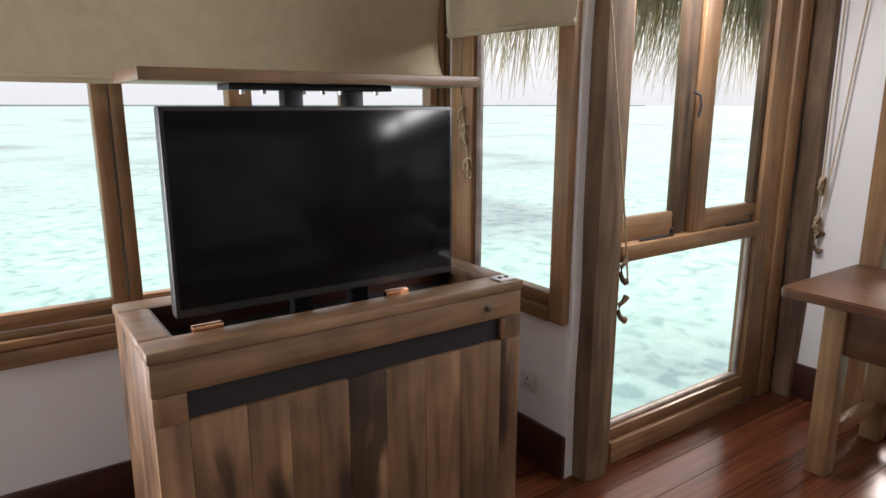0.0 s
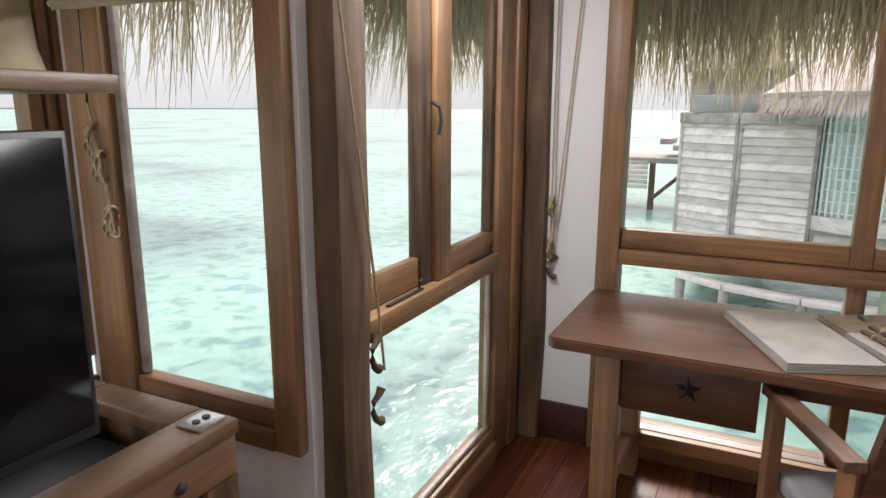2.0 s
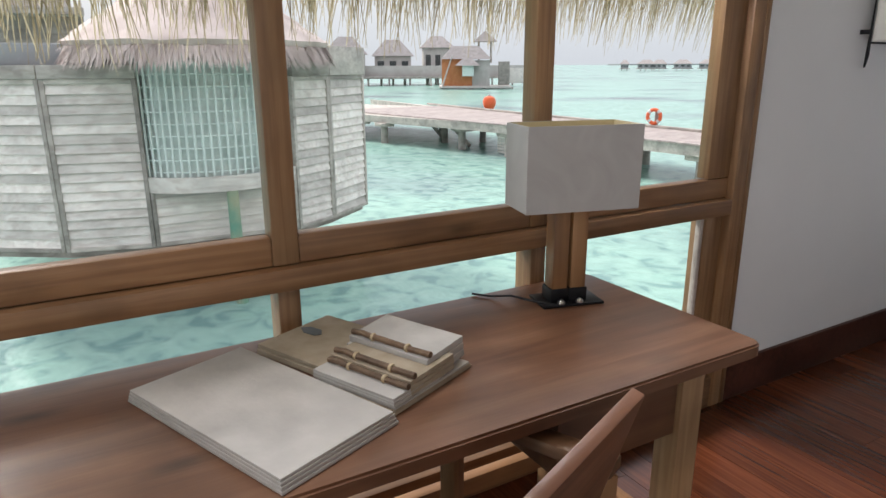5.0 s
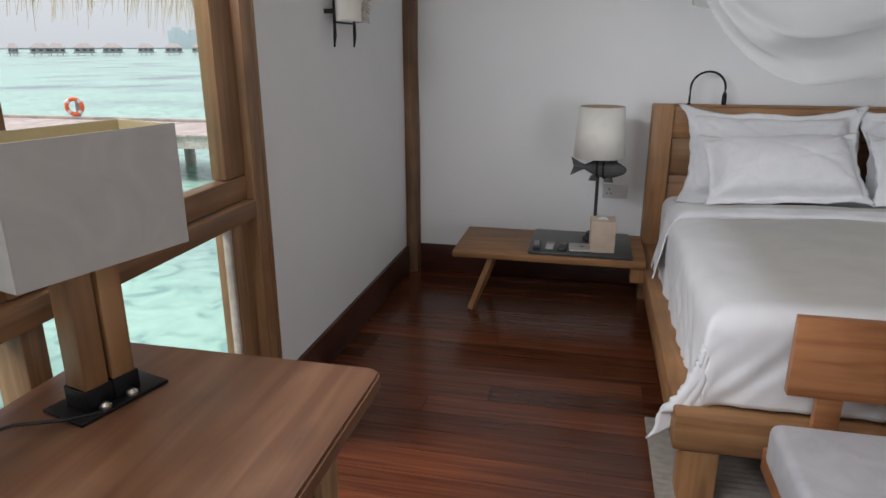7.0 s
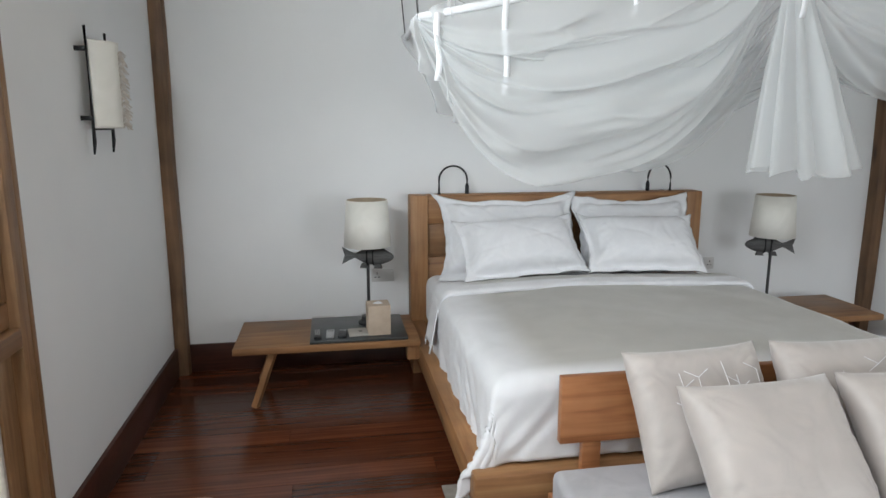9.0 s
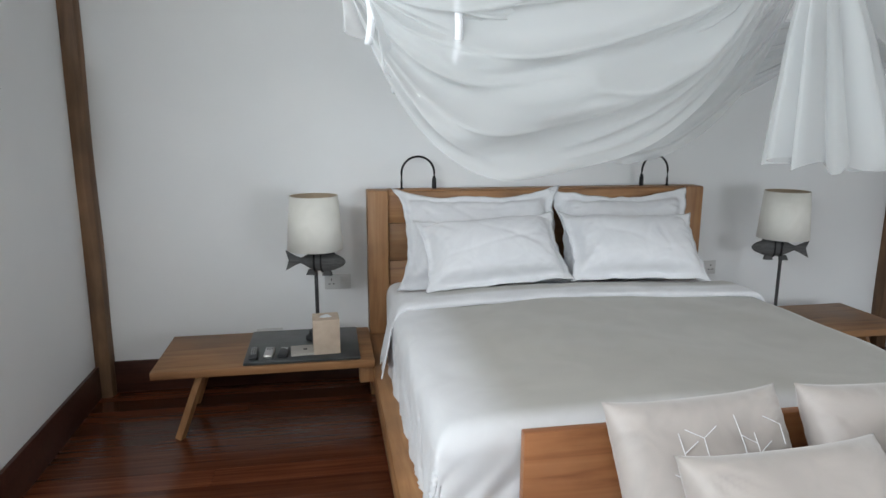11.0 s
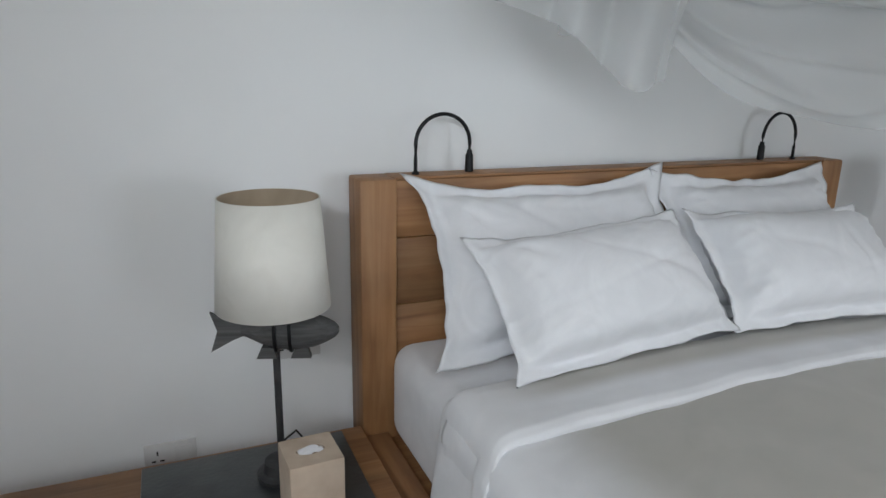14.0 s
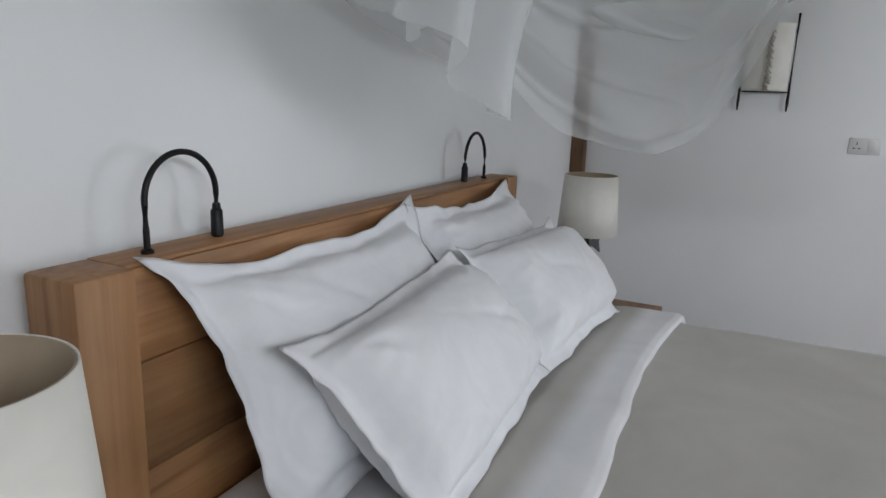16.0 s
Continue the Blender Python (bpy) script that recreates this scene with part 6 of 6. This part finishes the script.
outline = [(3, -11.1), (11.4, -11.07), (16.6, -10.55), (19.1, -10.05), (34, -5.5), (36, -7.6), (27, -12.9), (34, -13.3), (3, -13.2)]
M_DECK = wood("pier_boards", (0.34, 0.27, 0.25), (0.46, 0.38, 0.36), (0.56, 0.48, 0.46), "y", 0.8, 0.4, 0.1, 0.3, 0.4)
part("deck_base", pier_deck(outline, 0.72, 0.96), M_GREY_WOOD, pier, "", None)
# deck boards across the walk
for k in range(120):
    x = 6 + 0.17 * k
    y1 = -11.08 if x < 11.4 else -11.07 + (x - 11.4) * 0.1 if x < 16.6 else -10.55 + (x - 16.6) * 0.2
    y1 = min(y1, -8.2)
    part("deck_board", box(x - 16, x - 16 + 0.155, -13.25 + 12.2, y1 + 12.2 + 0.06, 0.962, 1.0, 0), M_DECK, pier, "", None)
part("edge_beam", box(-13, 11.5, -1.08, -0.96, 1.002, 1.07, 0.01), M_GREY_WOOD, pier)
for x, y in ((8.2, -11.3), (11.35, -11.4), (14.5, -11.2), (17.8, -10.7), (20.0, -10.4), (22.0, -10.9), (23.0, -9.0), (24.4, -8.7), (26.5, -8.1), (29, -7.4), (8.2, -13), (11.35, -13), (14.5, -13), (18, -13), (21.5, -12.2), (25, -12.5)):
    part("stilt", lathe([(0.13, -0.4), (0.12, 0.72)], 10, Matrix.Translation((x - 16, y + 12.2, 0))), M_GREY_WOOD, pier)
    part("cross_head", box(x - 16.3, x - 15.7, y + 11.95, y + 12.45, 0.6, 0.72, 0.02), M_GREY_WOOD, pier)
for x in (21.2, 22.8):
    part("brace", tube([(x - 16 - 0.7, 1.2, 0.05), (x - 16 + 0.6, 1.2, 0.68)], 0.07, 6), M_GREY_WOOD, pier)
for k in range(7):
    part("skirt_board", box(0.3, 2.4, 1.42, 1.5, 0.06 + 0.09 * k, 0.13 + 0.09 * k, 0.01), M_GREY_PALE, pier)

ring = thing("lifebuoy", "orange and white lifebuoy on a post on the pier", "lifebuoy", (14.5, -13.2, -0.2))


def torus(R, r, a0=0, a1=360, n=32, k=10):
    return tube([(R * math.cos(radians(a0 + (a1 - a0) * i / n)), 0, R * math.sin(radians(a0 + (a1 - a0) * i / n))) for i in range(n + 1)], r, k)


for a in range(4):
    bm = torus(0.18, 0.05, a * 90 - 32, a * 90 + 32, 12)
    bm.transform(pose(0, 0, 0.3, 0, 0, 20))
    part("float", bm, M_ORANGE, ring, "orange foam ring segment")
    bm = torus(0.18, 0.0515, a * 90 + 33, a * 90 + 57, 6)
    bm.transform(pose(0, 0, 0.3, 0, 0, 20))
    part("band", bm, M_WHITE_PLASTIC, ring, "white band")
part("post", lathe([(0.05, 0), (0.05, 0.45)], 8, Matrix.Translation((0, -0.1, 0))), M_GREY_WOOD, ring)
buoy = thing("buoy", "round orange mooring buoy standing on the pier", "buoy", (23.2, -13.6, -0.2))
part("float", lathe([(0.0, 0), (0.16, 0.02), (0.24, 0.16), (0.26, 0.32), (0.2, 0.46), (0.06, 0.52), (0.0, 0.52)], 20), M_ORANGE, buoy)
part("collar", lathe([(0.05, 0.5), (0.05, 0.58), (0, 0.58)], 10), M_WHITE_PLASTIC, buoy)


def hip_roof(w, d, z0, h, over=0.4, ridge=0.2):
    bm = bmesh.new()
    b = [bm.verts.new((sx * (w / 2 + over), sy * (d / 2 + over), z0)) for sx, sy in ((-1, -1), (1, -1), (1, 1), (-1, 1))]
    t = [bm.verts.new((0, sy * d * ridge, z0 + h)) for sy in (-1, 1)]
    for f in ((b[0], b[1], t[0]), (b[1], b[2], t[1], t[0]), (b[2], b[3], t[1]), (b[3], b[0], t[0], t[1]), (b[3], b[2], b[1], b[0])):
        bm.faces.new(f)
    bmesh.ops.recalc_face_normals(bm, faces=bm.faces[:])
    return bm


M_TAN = mottled("pale_boards", (0.42, 0.38, 0.36), (0.52, 0.48, 0.46), 1.5, 0.9, 0.2)
M_ROOF = mottled("grey_thatch_roof", (0.3, 0.26, 0.25), (0.42, 0.37, 0.36), 2, 0.95, 0.3)
M_RUST = mottled("orange_boards", (0.45, 0.15, 0.06), (0.6, 0.24, 0.1), 2, 0.8, 0.2)


def stilt_house(name, label, at, rz, w, d, h, roof_h, wall, stilts=True, floor_z=1.2):
    ob = thing(name, label, "house", at, rz, "lagoon houses")
    part("wall", box(-w / 2, w / 2, -d / 2, d / 2, floor_z, floor_z + h, 0.02), wall, ob)
    part("roof", hip_roof(w, d, floor_z + h, roof_h), M_ROOF, ob, "", None)
    part("deck", box(-w / 2 - 0.7, w / 2 + 0.7, -d / 2 - 0.7, d / 2 + 0.7, floor_z - 0.25, floor_z, 0.02), M_GREY_WOOD, ob)
    for k in range(3):
        y = -d / 2 + d * (k + 0.5) / 3
        part("window", box(-w / 2 - 0.03, -w / 2, y - d * 0.09, y + d * 0.09, floor_z + h * 0.35, floor_z + h * 0.75, 0), M_SLATE, ob)
        for sx in (-1, 1):
            part("stilt", lathe([(0.14, -0.4), (0.14, floor_z - 0.25)], 8, Matrix.Translation((sx * w / 2, y, 0))), M_GREY_WOOD, ob)
    return ob


# the orange house and its neighbours, some seventy metres off
def far(px_angle, dist):
    a = radians(px_angle)
    return (1.8 + dist * math.cos(a), 0.75 + dist * math.sin(a), -1.2)


oh = thing("lagoon_house", "orange and grey boarded stilt house with a lookout tower", "house", (68.5, -39.5, -1.2), -30, "lagoon houses")
oh.scale = (0.72, 0.72, 0.72)
part("wall", box(-2, 2, -2.2, 2.6, 0.5, 4.6, 0.03), M_RUST, oh, "orange boarded wall")
part("side_wall", box(-1.9, 2.2, -5, -2.2, 0.4, 4.4, 0.03), M_TAN, oh)
bm = hip_roof(4, 7, 4.6, 2.0, 0.5, 0.3)
bm.transform(Matrix.Translation((0, -1.2, 0)))
part("roof", bm, M_ROOF, oh, "", None)
bm = hip_roof(3, 3, 3.6, 1.6, 0.4, 0.05)
bm.transform(Matrix.Translation((-2.6, -1.4, 0)))
part("porch_roof", bm, M_ROOF, oh, "", None)
part("bay", box(-3.6, -2.0, -2.4, -0.6, 2.0, 3.6, 0.03), M_BAR, oh, "pale glazed bay")
for x, y in ((1, -5.4), (3, -5.4), (1, -3.4), (3, -3.4)):
    part("tower_post", box(x - 0.1, x + 0.1, y - 0.1, y + 0.1, 4.0, 7.3, 0), M_GREY_WOOD, oh)
bm = hip_roof(2.2, 2.4, 7.3, 1.6, 0.7, 0.05)
bm.transform(Matrix.Translation((2, -4.4, 0)))
part("tower_roof", bm, M_ROOF, oh, "", None)
part("deck", box(-2.6, 2.6, -8.5, 3, 0.2, 0.5, 0.02), M_GREY_PALE, oh)
part("fence", box(-2, -1.8, -13.8, -6.8, 0.9, 3.2, 0.02), M_GREY_PALE, oh)
part("fence_tower", box(-2.2, -1, -8.1, -6.4, 0.6, 4.2, 0.02), M_GREY_WOOD, oh)
part("pole", tube([(-3, 2.6, 0.2), (-2.2, 1.0, 5)], 0.12, 6), M_TAN, oh)
for k in range(8):
    part("stilt", lathe([(0.15, -0.4), (0.15, 0.3)], 6, Matrix.Translation((-2.2, -13 + 2.2 * k, 0))), M_GREY_WOOD, oh)
stilt_house("lagoon_house", "pale grey stilt house with a hipped thatch roof", (88, -33.5, -1.2), -25, 4.5, 5, 2.9, 2.3, M_TAN)
stilt_house("lagoon_house", "pale grey stilt house with a hipped thatch roof", (88, -40.5, -1.2), -25, 4.5, 5, 2.7, 2.2, M_TAN)
stilt_house("lagoon_house", "pale grey stilt house with a hipped thatch roof", (86, -46.5, -1.2), -25, 4, 4, 3.8, 1.6, M_TAN)
wlk = thing("walkway", "far boarded walkway with a high fence", "pier", (86, -44, -1.2), -25)
part("fence", box(-4, -3.8, -14, 14, 1.2, 2.6, 0.02), M_TAN, wlk)
part("deck", box(-5, -3, -16, 18, 0.9, 1.2, 0.02), M_GREY_WOOD, wlk)
for k in range(12):
    part("stilt", lathe([(0.15, -0.4), (0.15, 0.9)], 6, Matrix.Translation((-4.8, -15 + 2.8 * k, 0))), M_GREY_WOOD, wlk)

# row of villas on the horizon
for k, (ang, w) in enumerate(((-44.9, 5), (-46.6, 11), (-47.6, 9), (-49.4, 11), (-51.3, 11), (-53.6, 9), (-55.6, 10), (-57.5, 9), (-59.4, 10), (-61.4, 10), (-63.5, 9), (-65.3, 10))):
    d = 290
    stilt_house("villa", "far dark-roofed villa standing over the water", far(ang, d), ang, 6, w * 0.62, 1.7, 1.7, M_FAR, True, 1.0)
isl = tagged(new("backdrop_island", mesh_of("island", box(1100, 1160, -1700, -1100, -1.2, 1.9, 0), M_FAR, None)), "flat far island shore on the horizon", "island", "", "structure")
M_HAZE = plain("hazy_tower", (0.62, 0.66, 0.7), 0.9)
for k, (ang, h) in enumerate(((-56.0, 34), (-57.2, 30))):
    x, y, z = far(ang, 1400)
    tw = thing("tower_block", "hazy pale tower block far across the sea", "building", (x, y, -1.2), ang, "far towers")
    part("wall", box(-12, 12, -16, 16, 0, h, 0), M_HAZE, tw)
    part("roof", box(-8, 8, -9, 9, h, h + 6, 0), M_HAZE, tw)
isl2 = tagged(new("backdrop_reef", mesh_of("reef", box(-600, 1500, 1180, 1200, -1.2, 1.3, 0), M_FAR, None)), "thin dark line of a far island", "island", "", "structure")
bm = grid_sheet(40, 4, lambda u, v: Vector((-260 + 190 * u, 560 + 8 * v, -1.2 + (2.4 + 1.5 * noise.noise(Vector((u * 9, 0, 0)))) * math.sin(min(1, u * 1.2) * 3.1) * (1 if v else 0.5))), 2)
structure("backdrop_islet", bm, M_FAR, "low rocky islet far out", "island")

# ---- floor planks ----
random.seed(77)
ROW = 0.138
rows_y = []
y = YS + 0.001
plank_meshes = {}
k = 0
while y < YN:
    x = XW - 0.9 * random.random() - 0.1
    while x < XE:
        L = random.choice((2.0, 2.6, 3.2, 3.8))
        a, b = max(x, XW - 0.14), min(x + L, (XE if y < YT - 0.05 else XB) + 0.13)
        if b - a > 0.05:
            part("plank", box(a + 0.0004, b - 0.0004, y + 0.0009, min(y + ROW, YN + 0.1) - 0.0009, -0.0199, 0.0, 0.0008), M_FLOOR, floor, "", None)
        x += L
    y += ROW
